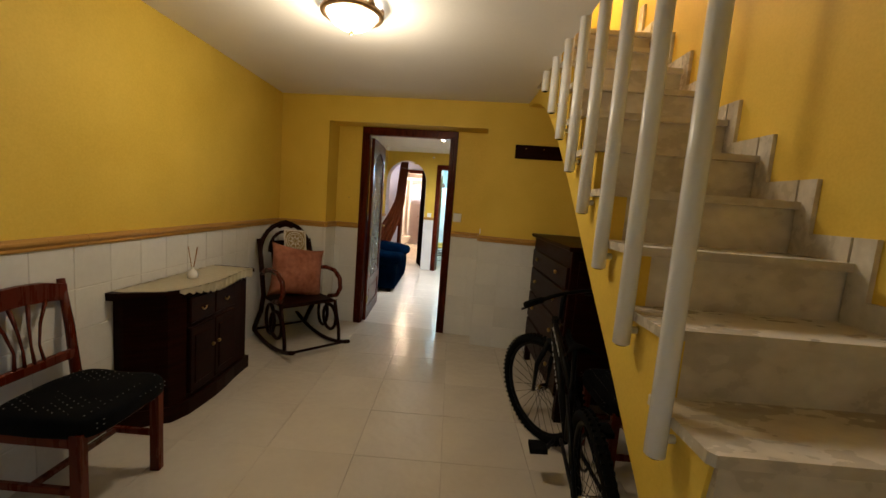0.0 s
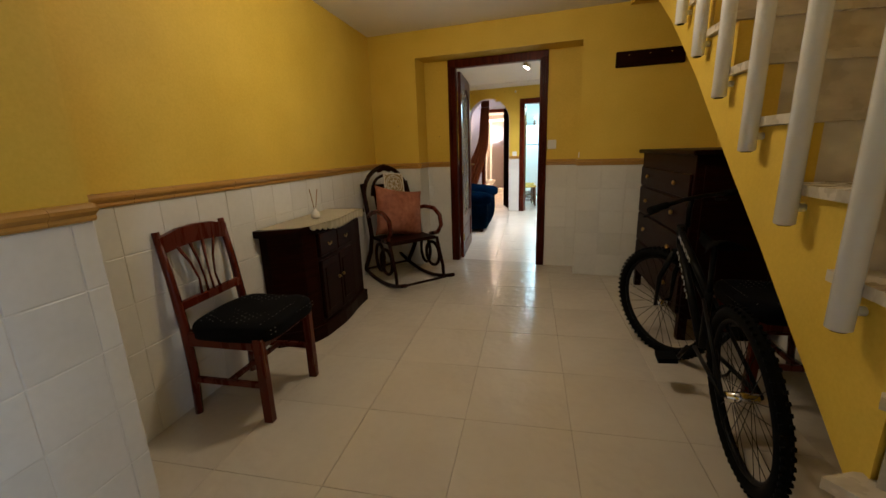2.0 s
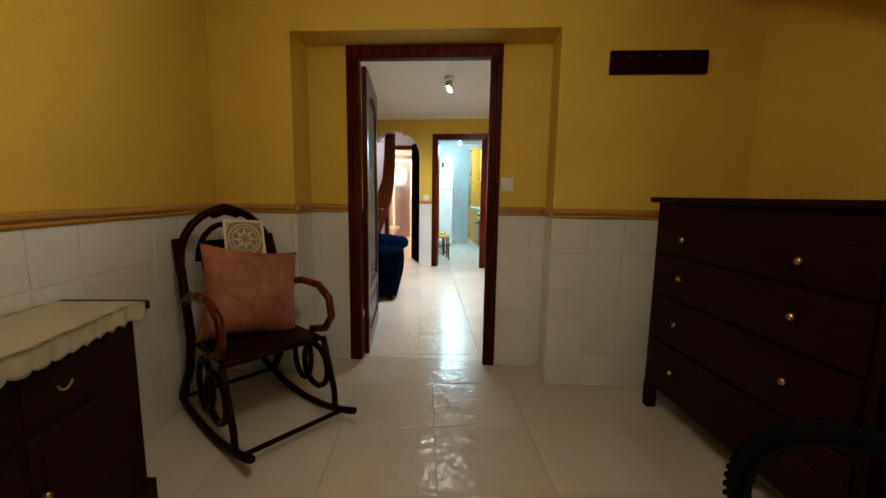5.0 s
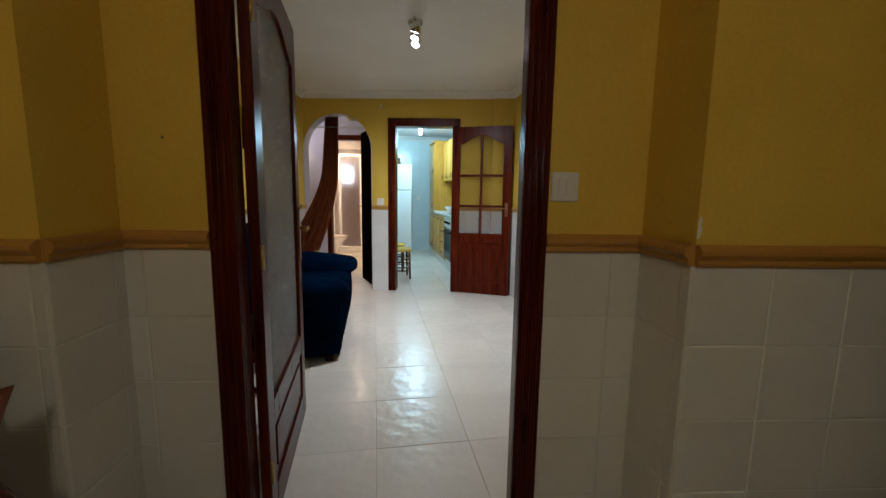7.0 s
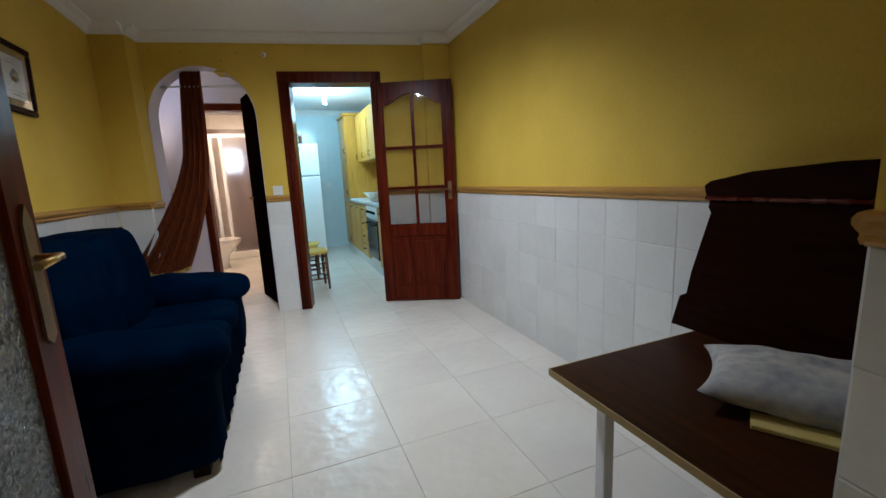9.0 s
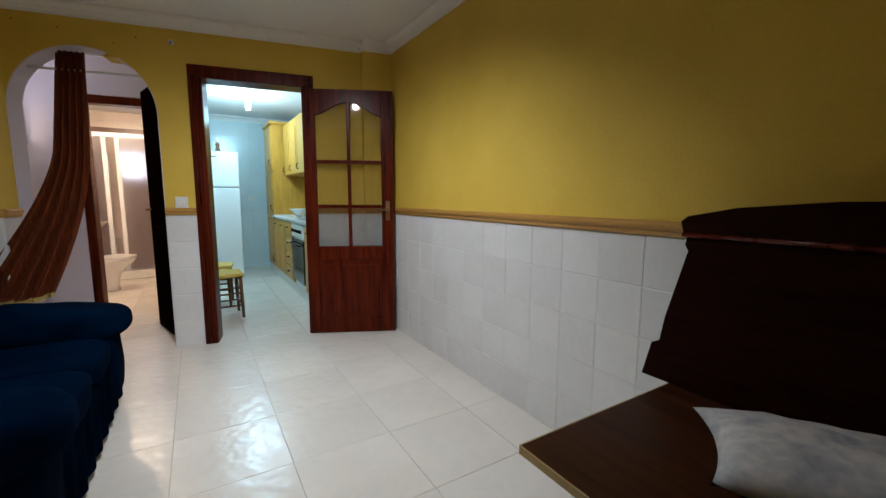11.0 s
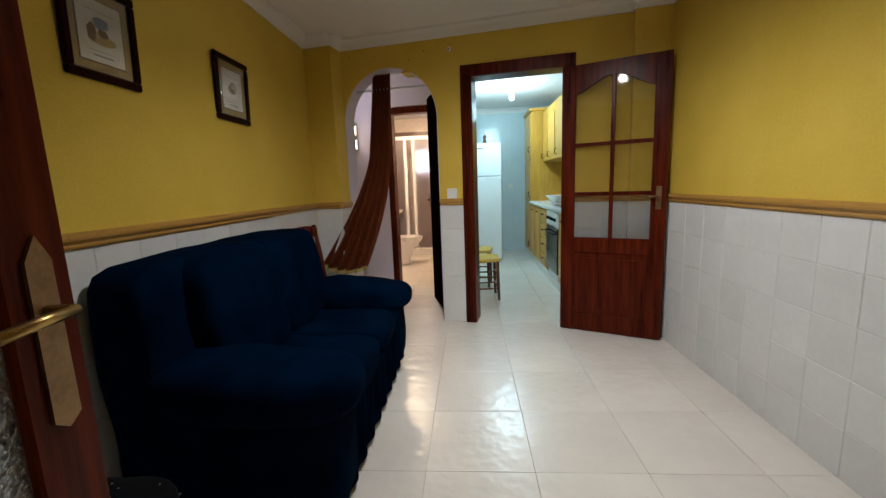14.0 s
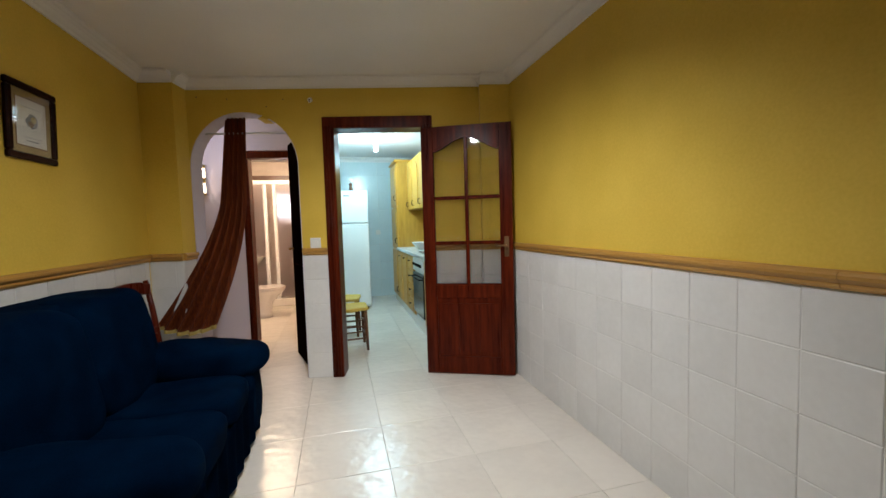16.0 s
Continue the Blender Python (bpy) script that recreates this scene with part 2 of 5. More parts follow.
def glass(name, colour, rough, bump, scale, dist=0.004, clear=1.0):
    m = bpy.data.materials.new(name)
    m.use_nodes = True
    nd, ln = m.node_tree.nodes, m.node_tree.links
    b = nd["Principled BSDF"]
    b.inputs["Base Color"].default_value = (*colour, 1)
    b.inputs["Roughness"].default_value = rough
    b.inputs["Transmission Weight"].default_value = clear
    b.inputs["IOR"].default_value = 1.45
    if bump:
        tc = nd.new("ShaderNodeTexCoord")
        vo = nd.new("ShaderNodeTexNoise")
        vo.inputs["Scale"].default_value, vo.inputs["Detail"].default_value = scale, 1.0
        ln.new(tc.outputs["Object"], vo.inputs["Vector"])
        bp = nd.new("ShaderNodeBump")
        bp.inputs["Strength"].default_value, bp.inputs["Distance"].default_value = bump, dist
        ln.new(vo.outputs[0], bp.inputs["Height"])
        ln.new(bp.outputs[0], b.inputs["Normal"])
    return m


GLASS_HAMMERED = glass("hammered_glass", (0.90, 0.95, 0.93), 0.10, 1.0, 75, 0.03, 0.86)
GLASS_CLEAR = glass("clear_glass", (0.97, 0.97, 0.96), 0.03, 0.0, 1)
GLASS_SHOWER = glass("shower_glass", (0.72, 0.68, 0.72), 0.35, 0.3, 40)


# ---- helpers of this scene ----
def box(bm, x0, x1, y0, y1, z0, z1, bevel=0.0, seg=1):
    m = Matrix.Translation(((x0 + x1) / 2, (y0 + y1) / 2, (z0 + z1) / 2)) @ Matrix.Diagonal((abs(x1 - x0), abs(y1 - y0), abs(z1 - z0), 1))
    made = bmesh.ops.create_cube(bm, size=1, matrix=m)["verts"]
    if bevel:
        edges = list({e for v in made for e in v.link_edges})
        bmesh.ops.bevel(bm, geom=edges, offset=bevel, segments=seg, affect="EDGES", profile=0.5)
    return bm


def boxes(*rows, bevel=0.0):
    bm = bmesh.new()
    for r in rows:
        box(bm, *r, bevel=bevel)
    return bm


def prism(bm, outline, lo, hi, axis="z"):
    """A solid from a 2D outline, drawn out along an axis."""
    def at(a, b, c):
        return {"z": (a, b, c), "y": (a, c, b), "x": (c, a, b)}[axis]
    low = [bm.verts.new(at(a, b, lo)) for a, b in outline]
    high = [bm.verts.new(at(a, b, hi)) for a, b in outline]
    n = len(outline)
    faces = [bm.faces.new(low[::-1]), bm.faces.new(high)]
    for i in range(n):
        faces.append(bm.faces.new((low[i], low[(i + 1) % n], high[(i + 1) % n], high[i])))
    bmesh.ops.recalc_face_normals(bm, faces=faces)
    return bm


def tube(bm, pts, r, n=8, closed=False, flat=1.0):
    """A round bar swept along points; r may be a list."""
    pts = [Vector(p) for p in pts]
    k = len(pts)
    rings = []
    up = None
    for i, p in enumerate(pts):
        a = pts[(i - 1) % k] if (closed or i) else p
        b = pts[(i + 1) % k] if (closed or i < k - 1) else p
        d = (b - a).normalized()
        if up is None:
            up = d.orthogonal().normalized()
        side = d.cross(up).normalized()
        up = side.cross(d).normalized()
        rad = r[i] if isinstance(r, (list, tuple)) else r
        rings.append([bm.verts.new(p + rad * (math.cos(2 * math.pi * j / n) * up + flat * math.sin(2 * math.pi * j / n) * side)) for j in range(n)])
    for i in range(k if closed else k - 1):
        a, b = rings[i], rings[(i + 1) % k]
        for j in range(n):
            f = bm.faces.new((a[j], a[(j + 1) % n], b[(j + 1) % n], b[j]))
            f.smooth = True
    if not closed:
        bm.faces.new(rings[0][::-1])
        bm.faces.new(rings[-1])
    return bm


def lathe(bm, profile, n=20, where=(0, 0, 0)):
    rings = []
    for r, z in profile:
        rings.append([bm.verts.new((where[0] + r * math.cos(2 * math.pi * j / n), where[1] + r * math.sin(2 * math.pi * j / n), where[2] + z)) for j in range(n)])
    for a, b in zip(rings, rings[1:]):
        for j in range(n):
            f = bm.faces.new((a[j], a[(j + 1) % n], b[(j + 1) % n], b[j]))
            f.smooth = True
    bm.faces.new(rings[0][::-1])
    bm.faces.new(rings[-1])
    return bm


def grid(bm, nu, nv, f):
    rows = [[bm.verts.new(f(i / nu, j / nv)) for j in range(nv + 1)] for i in range(nu + 1)]
    for i in range(nu):
        for j in range(nv):
            q = bm.faces.new((rows[i][j], rows[i + 1][j], rows[i + 1][j + 1], rows[i][j + 1]))
            q.smooth = True
    return bm


def puff(bm, x0, x1, y0, y1, z0, z1, n=3.0, res=14, sag=0.0):
    """A stuffed, rounded block."""
    c = Vector(((x0 + x1) / 2, (y0 + y1) / 2, (z0 + z1) / 2))
    h = Vector(((x1 - x0) / 2, (y1 - y0) / 2, (z1 - z0) / 2))
    made = bmesh.ops.create_cube(bm, size=2)["verts"]
    edges = list({e for v in made for e in v.link_edges})
    bmesh.ops.subdivide_edges(bm, edges=edges, cuts=res, use_grid_fill=True)
    for v in bm.verts:
        p = v.co.copy()
        q = (abs(p.x) ** n + abs(p.y) ** n + abs(p.z) ** n) ** (1 / n)
        p = p / q
        w = Vector((c.x + h.x * p.x, c.y + h.y * p.y, c.z + h.z * p.z))
        w += 0.012 * noise.noise_vector(w * 6.0)
        if p.z > 0:
            w.z -= sag * (1 - p.x * p.x) * (1 - p.y * p.y)
        v.co = w
    for f in bm.faces:
        f.smooth = True
    return bm


def mesh_of(name, bm, material):
    me = bpy.data.meshes.new(name)
    bmesh.ops.recalc_face_normals(bm, faces=bm.faces)
    bm.to_mesh(me)
    bm.free()
    me.materials.append(material)
    return me


def part(name, bm, material, parent, label="", m=None):
    ob = new(name, mesh_of(name, bm, material))
    ob.parent = parent
    if m is not None:
        ob.matrix_basis = m
    if label:
        ob["label"] = label
    return ob


def thing(name, label, category, m, group="", kind=""):
    ob = new(name)
    ob.empty_display_size = 0.1
    ob.matrix_basis = m
    return tagged(ob, label, category, group, kind)


def single(name, bm, material, label, category, m=ONE, group="", kind=""):
    ob = new(name, mesh_of(name, bm, material))
    ob.matrix_basis = m
    return tagged(ob, label, category, group, kind)


def setting(name, bm, material, label, m=ONE, category="wall"):
    return single(name, bm, material, label, category, m, kind="structure")


TILE_MESH = {}


def tile_mesh(w, h, material, t=0.0042):
    """A tile lying in x-z, its face towards -y, with a soft edge."""
    key = (round(w, 3), round(h, 3), material.name)
    if key not in TILE_MESH:
        bm = bmesh.new()
        e = 0.003
        a = [(0, 0), (w, 0), (w, h), (0, h)]
        b = [(e, e), (w - e, e), (w - e, h - e), (e, h - e)]
        r0 = [bm.verts.new((x, 0.002, z)) for x, z in a]
        r1 = [bm.verts.new((x, -t * 0.55, z)) for x, z in a]
        r2 = [bm.verts.new((x, -t, z)) for x, z in b]
        for p, q in ((r0, r1), (r1, r2)):
            for i in range(4):
                bm.faces.new((p[i], p[(i + 1) % 4], q[(i + 1) % 4], q[i]))
        bm.faces.new(r2)
        TILE_MESH[key] = mesh_of("tile", bm, material)
    return TILE_MESH[key]


def lay_tiles(parent, m, length, height, size, material=TILE, first=0.0, gap=0.0022):
    """Wall tiles over a rectangle that starts at the pose m: along its x, up its z, facing its -y."""
    x = -first
    while x < length - 0.012:
        x0, x1 = max(x, 0), min(x + size, length)
        z = 0.0
        while z < height - 0.012:
            z1 = min(z + size, height)
            if x1 - x0 > 0.02:
                ob = new("tile", tile_mesh(x1 - x0 - gap, z1 - z - gap, material))
                ob.parent = parent
                jig = random.uniform(-0.0008, 0.0008)
                ob.matrix_basis = m @ Matrix.Translation((x0 + gap / 2, jig, z + gap / 2)) @ pose(0, 0, 0, random.uniform(-0.25, 0.25), 0, random.uniform(-0.25, 0.25))
            z += size
        x += size


def rail_profile(bm, length, z):
    """A moulded rail tile in lengths of 0.2: two rolls over a cove, towards -y."""
    prof = [(0.004, 0.0), (-0.012, 0.0), (-0.016, 0.008), (-0.014, 0.017), (-0.020, 0.022), (-0.027, 0.031), (-0.027, 0.041), (-0.020, 0.050), (-0.008, 0.055), (0.004, 0.055)]
    x = 0.0
    while x < length - 0.005:
        x1 = min(x + 0.2, length)
        jig = random.uniform(-0.0005, 0.0005)
        a = [bm.verts.new((x + 0.0006, y + jig, z + h)) for y, h in prof]
        b = [bm.verts.new((x1 - 0.0006, y + jig, z + h)) for y, h in prof]
        n = len(prof)
        for i in range(n - 1):
            bm.faces.new((a[i], b[i], b[i + 1], a[i + 1]))
        bm.faces.new(a)
        bm.faces.new(b[::-1])
        x = x1
    return bm


def dado(parent, x0, y0, x1, y1, height, size, first=0.0, tiles=True, material=TILE):
    """Tiles and the ochre rail along a wall face from one plan point to another; the face lies to the right of the way."""
    d = Vector((x1 - x0, y1 - y0, 0))
    m = Matrix.Translation((x0, y0, 0)) @ Matrix.Rotation(math.atan2(d.y, d.x), 4, "Z")
    if tiles:
        part("grout_bed", boxes((0.0, d.length, -0.0015, 0.004, 0.0, height)), GROUT, parent, "pale cement grout", m)
        lay_tiles(parent, m, d.length, height, size, material, first)
    part("rail", rail_profile(bmesh.new(), d.length, height), RAIL, parent, "ochre moulded ceramic dado rail", m)


HZ = 2.345          # hall ceiling
HR = 1.038          # top of the hall's tiles
HT = 0.2076         # its tile
RR = 1.012
RT = 0.2024
RZ = 2.40           # room ceiling
HALL_I = HALL.inverted()
ROOM_I = ROOM.inverted()


def hall_xy(u, v):
    p = HALL @ Vector((u, v, 0))
    return p.x, p.y


def room_xy(u, v):
    p = ROOM @ Vector((u, v, 0))
    return p.x, p.y


def far_xy(x, y=0.0):
    p = FAR @ Vector((x, y, 0))
    return p.x, p.y


# ---- floors ----
def clip(poly, planes):
    for nx, ny, c in planes:
        out = []
        for (ax, ay), (bx, by) in zip(poly, poly[1:] + poly[:1]):
            da, db = nx * ax + ny * ay - c, nx * bx + ny * by - c
            if da <= 0:
                out.append((ax, ay))
            if (da < 0 < db) or (db < 0 < da):
                t = da / (da - db)
                out.append((ax + t * (bx - ax), ay + t * (by - ay)))
        poly = out
        if len(poly) < 3:
            return []
    return poly


def tiled_floor(name, label, m, u0, u1, v0, v1, size, offset, planes, top, material):
    """Square floor tiles with tight joints; planes cut the edge tiles, in plan."""
    area = clip([(u0, v0), (u1, v0), (u1, v1), (u0, v1)], planes)
    floor = setting(name, prism(bmesh.new(), area, -0.12, top), FLOOR_GROUT, label, m, "floor")
    g = 0.0016
    bm = box(bmesh.new(), g / 2, size - g / 2, g / 2, size - g / 2, -0.009, 0.0, bevel=0.0012)
    me = mesh_of("floor_tile", bm, material)
    for i in range(math.floor((u0 - offset[0]) / size), math.ceil((u1 - offset[0]) / size)):
        for j in range(math.floor((v0 - offset[1]) / size), math.ceil((v1 - offset[1]) / size)):
            u, v = offset[0] + i * size, offset[1] + j * size
            square = [(u, v), (u + size, v), (u + size, v + size), (u, v + size)]
            cut = clip(square, planes + [(-1, 0, -u0), (1, 0, u1), (0, -1, -v0), (0, 1, v1)])
            if not cut:
                continue
            if len(cut) == 4 and all(abs(a[0] - b[0]) + abs(a[1] - b[1]) < 1e-6 for a, b in zip(cut, square)):
                piece = me
            else:
                local = [(a - u, b - v) for a, b in cut]
                flat = [p for k, p in enumerate(local) if abs(p[0] - local[k - 1][0]) + abs(p[1] - local[k - 1][1]) > 1e-4]
                if len(flat) < 3:
                    continue
                piece = mesh_of("floor_tile", prism(bmesh.new(), flat, -0.009, 0.0), material)
            ob = new("floor_tile", piece)
            ob.parent = floor
            ob.matrix_basis = Matrix.Translation((u, v, random.uniform(-0.0006, 0.0002))) @ pose(0, 0, 0, random.uniform(-0.05, 0.05), random.uniform(-0.05, 0.05), 0)
    return floor


def plane_y(angle, y, sign):
    """The half-plane y <= value (sign 1) or y >= value (sign -1) of the house, in a frame turned by angle."""
    return (sign * math.sin(radians(angle)), sign * math.cos(radians(angle)), sign * y)


floor_hall = tiled_floor("floor_hall", "polished cream marble tile floor of the hall", HALL, -1.4, 1.95, -5.75, 0.75, 0.472, (0.095, -1.975), [plane_y(7, 0.31, 1)], -0.006, FLOOR_TILE)
floor_room = tiled_floor("floor_room", "polished pale cream marble tile floor of the room", ROOM, -1.9, 2.0, -0.1, 8.6, 0.453, (0.005, 1.73), [plane_y(7, 0.31, -1)], -0.0065, FLOOR_TILE_PALE)

# ---- hall walls ----
LU, PU, SU, TV = -1.262, -0.95, 1.87, -3.07
wl = setting("wall_hall_left", boxes((LU - 0.3, LU, TV, 0.42, 0, HZ + 0.1)), YELLOW, "yellow painted hall wall above white dado tiles", HALL)
dado(wl, LU, TV, LU, 0.155, HR, HT, 0.1)
wp = setting("wall_hall_thick", boxes((PU - 0.64, PU, -5.75, TV, 0, HZ + 0.1)), YELLOW, "yellow painted thick wall beside the entrance", HALL)
dado(wp, PU, -5.6, PU, TV, HR, HT, 0.03)
dado(wp, PU, TV, LU, TV, HR, HT, 0.0)
TOP = 4.9
setting("wall_hall_right", boxes((SU, SU + 0.2, -5.75, 0.3, 0, TOP)), YELLOW, "yellow painted wall beside the stairs", HALL)
wr = setting("wall_hall_right_dado", boxes((SU - 0.004, SU + 0.01, -2.5, -0.235, 0, HR)), GROUT, "white tiled dado below the stairs", HALL)
dado(wr, SU - 0.004, -0.235, SU - 0.004, -2.5, HR, HT, 0.0)
# entrance wall behind, with its doorway full of daylight
setting("wall_hall_entrance", boxes((-1.6, 0.25, -5.9, -5.65, 0, TOP), (1.15, 2.07, -5.9, -5.65, 0, TOP), (0.25, 1.15, -5.9, -5.65, 2.1, TOP)), YELLOW, "yellow painted wall round the entrance doorway", HALL)
# ceiling with the stair opening at its side
CE = 1.115
setting("ceiling_hall", boxes((-1.6, CE, -5.9, 0.5, HZ, HZ + 0.25), (CE, SU + 0.2, -0.62, 0.5, HZ, HZ + 0.25)), WHITE_PAINT, "flat white painted hall ceiling", HALL, "ceiling")
setting("wall_stairwell", boxes((CE - 0.12, CE, -5.75, 0.3, HZ + 0.25, TOP), (CE, SU + 0.2, 0.3, 0.45, HZ + 0.2, TOP), (CE, SU + 0.2, -5.9, -5.65, HZ, TOP)), YELLOW, "yellow painted stairwell walls of the upper floor", HALL)
setting("ceiling_stairwell", boxes((CE - 0.12, SU + 0.2, -5.9, 0.45, TOP, TOP + 0.1)), WHITE_PAINT, "white ceiling over the stairwell", HALL, "ceiling")

# ---- wall between hall and room, with the recessed doorway ----
RX0, RX1, RD, WY = -0.765, 0.805, 0.25, 0.30
DX0, DX1 = -0.505, 0.50
wd = setting("wall_door", boxes((-2.2, RX0, 0, WY, 0, 2.7), (RX1, 2.6, 0, WY, 0, 2.7), (RX0, RX1, 0, WY, 2.10, 2.7),
                                (RX0, DX0 + 0.03, RD, WY, 0, 2.10), (DX1 - 0.03, RX1, RD, WY, 0, 2.10)), YELLOW, "yellow painted wall with a recessed doorway")
dado(wd, -1.33, 0, RX0, 0, HR, HT, 0.09)
dado(wd, RX0, 0, RX0 - 0.0, RD, HR, HT, 0.0)
dado(wd, RX0, RD, DX0, RD, HR, HT, 0.15)
dado(wd, DX1, RD, RX1, RD, HR, HT, 0.0)
dado(wd, RX1, RD, RX1, 0, HR, HT, 0.0)
dado(wd, RX1, 0, 1.88, 0, HR, HT, 0.0)


def door_frame(name, label, m, x0, x1, top, depth, width=0.09, material=WOOD_RED, proud=0.018):
    """Jambs, head and moulded casing on the near face (towards -y)."""
    f = thing(name, label, "door frame", m, kind="structure")
    for a, b, jn in ((x0, x0 + width, 0), (x1 - width, x1, 1)):
        bm = box(bmesh.new(), a, b, -proud, 0.0, 0, top, bevel=0.005)
        for k in range(3):
            c = a + width * (0.25 + 0.25 * k)
            tube(bm, [(c, -proud - 0.001, 0.02), (c, -proud - 0.001, top - width * 0.8)], 0.006, 6)
        inner = (a + 0.03, b) if jn == 0 else (a, b - 0.03)
        box(bm, inner[0], inner[1], 0.0, depth, 0, top - 0.03)
        part("jamb", bm, material, f)
    bm = box(bmesh.new(), x0, x1, -proud - 0.001, -0.0005, top - width, top + 0.001, bevel=0.005)
    box(bm, x0 + width - 0.002, x1 - width + 0.002, 0, depth, top - width, top - 0.03)
    part("head", bm, material, f)
    return f


door_frame("door_frame", "glossy dark red wooden door frame in the recess", pose(0, RD, 0), DX0, DX1, 2.10, WY - RD + 0.004, 0.078)

# ---- room walls ----
RL, RRT = -1.12, 1.62
wrl = setting("wall_room_left", boxes((RL - 0.3, RL, 0.2, 4.45, 0, 2.7)), YELLOW, "yellow painted room wall above white dado tiles", ROOM)
dado(wrl, RL, 0.5, RL, 4.1, RR, RT, 0.12)
wrr = setting("wall_room_right", boxes((RRT, RRT + 0.3, 0.1, 8.4, 0, 2.7)), YELLOW, "yellow painted room wall above white dado tiles", ROOM)
dado(wrr, RRT, 3.86, RRT, 0.60, RR, RT, 0.13)
# pier by the doorway
wq = setting("wall_pier", boxes((0.86, 1.9, WY, 0.60, 0, 2.7)), YELLOW, "yellow painted pier beside the doorway")
dado(wq, 1.62, 0.60, 0.86, 0.60, RR, RT, 0.0)
dado(wq, 0.86, 0.60, 0.86, WY, RR, RT, 0.0)
wd2 = setting("wall_door_back", boxes((-2.2, DX0 - 0.02, WY, WY + 0.004, 0, RR)), GROUT, "white tiled dado beside the doorway", category="wall")
dado(wd2, DX0 - 0.1, WY + 0.004, -1.25, WY + 0.004, RR, RT, 0.0)

# far wall with the arch and the kitchen doorway, in its own frame
AX0, AX1, AS, AR = -1.36, -0.525, 1.735, 0.4175
KX0, KX1 = -0.325, 0.545
FT = 0.16


def far_wall():
    bm = bmesh.new()
    box(bm, -2.6, AX0, 0, FT, 0, 2.7)
    box(bm, AX1, KX0 + 0.03, 0, FT, 0, AS)
    box(bm, KX1 - 0.03, 2.2, 0, FT, 0, AS)
    box(bm, KX0 + 0.03, KX1 - 0.03, 0, FT, 2.07, 2.10)
    box(bm, AX1, KX0 + 0.03, 0, FT, AS, 2.10)
    box(bm, KX1 - 0.03, 2.2, 0, FT, AS, 2.10)
    cx = (AX0 + AX1) / 2
    arc = [(cx + AR * math.cos(math.pi * k / 24), AS + AR * math.sin(math.pi * k / 24)) for k in range(25)]
    right = [p for p in arc if p[0] >= cx - 1e-6]
    prism(bm, [(AX1, 2.10), (cx + 0.12, 2.10)] + [p for p in right if p[1] < 2.10 and p[0] > cx][::-1], 0, FT, "y")
    top = [p for p in arc if p[1] >= 2.10]
    prism(bm, [(2.2, 2.10), (2.2, 2.7), (AX0, 2.7), (AX0, AS)] + [p for p in arc if p[0] < cx and p[1] < 2.10][::-1] + top[::-1] + [(cx + 0.12, 2.10)], 0, FT, "y")
    return bm


wf = setting("wall_far", far_wall(), YELLOW, "yellow painted wall with a round arch and a doorway", FAR)
dado(wf, AX1, 0, KX0, 0, RR, RT, 0.0)
dado(wf, KX1, 0, 1.2, 0, RR, RT, 0.0)
# old plug holes and rubbed plaster
for x, z in ((-1.28, 2.27), (-1.05, 2.25), (-0.62, 2.245), (-0.75, 2.19)):
    part("screw_hole", lathe(bmesh.new(), [(0.005, 0.0), (0.005, 0.0015)], 8), BROWN_TILE, wf, "dark plug hole", pose(x, 0, z, 90, 0, 0))
for x, y, z in ((-0.98, 0.0, 1.47), (RX0 + 0.14, RD, 1.36)):
    part("screw_hole", lathe(bmesh.new(), [(0.004, 0.0), (0.004, 0.0015)], 8), BROWN_TILE, wd, "dark plug hole", pose(x, y, z, 90, 0, 0))
chip = [(-0.004, -0.028), (0.004, -0.024), (0.007, -0.006), (0.004, 0.008), (0.006, 0.02), (0.001, 0.028), (-0.003, 0.014)]
part("plaster_chip", prism(bmesh.new(), chip, -0.0015, 0.0015, "y"), WHITE_PAINT, wd, "chipped pale plaster", pose(RX1 + 0.005, 0, 1.135))
# columns in the far corners
wc1 = setting("wall_column", boxes((-1.75, AX0, -0.17, 0.0, 0, 2.7)), YELLOW, "yellow painted corner column", FAR)
dado(wc1, -1.62, -0.17, AX0, -0.17, RR, RT, 0.0)
dado(wc1, AX0, -0.17, AX0, 0.0, RR, RT, 0.0)
wc2 = setting("wall_column", boxes((0.93, 1.75, -0.05, 0.0, 0, 2.7)), YELLOW, "yellow painted corner column", FAR)
dado(wc2, 0.93, 0.0, 0.93, -0.05, RR, RT, 0.0)
dado(wc2, 0.93, -0.05, 1.25, -0.05, RR, RT, 0.0)
liner = [(AX0, AS)] + [((AX0 + AX1) / 2 - AR * math.cos(math.pi * k / 24), AS + AR * math.sin(math.pi * k / 24)) for k in range(1, 24)] + [(AX1, AS)]
bml = bmesh.new()
ring = [[bml.verts.new(((x - (AX0 + AX1) / 2) * q + (AX0 + AX1) / 2, y, AS + (z - AS) * q)) for x, z in liner] for y, q in ((0.004, 1.003), (0.004, 0.985), (FT + 0.003, 0.985), (FT + 0.003, 1.003))]
for a, b in zip(ring, ring[1:]):
    for i in range(len(liner) - 1):
        bml.faces.new((a[i], a[i + 1], b[i + 1], b[i]))
box(bml, AX0 - 0.001, AX0 + 0.006, 0.004, FT + 0.003, 0, AS)
box(bml, AX1 - 0.006, AX1 + 0.001, 0.004, FT + 0.003, 0, AS)
setting("trim", bml, LILAC_PAINT, "pale painted lining of the arch", FAR, "arch lining")
door_frame("door_frame", "glossy dark red wooden kitchen door frame", FAR, KX0, KX1, 2.10, FT + 0.012)

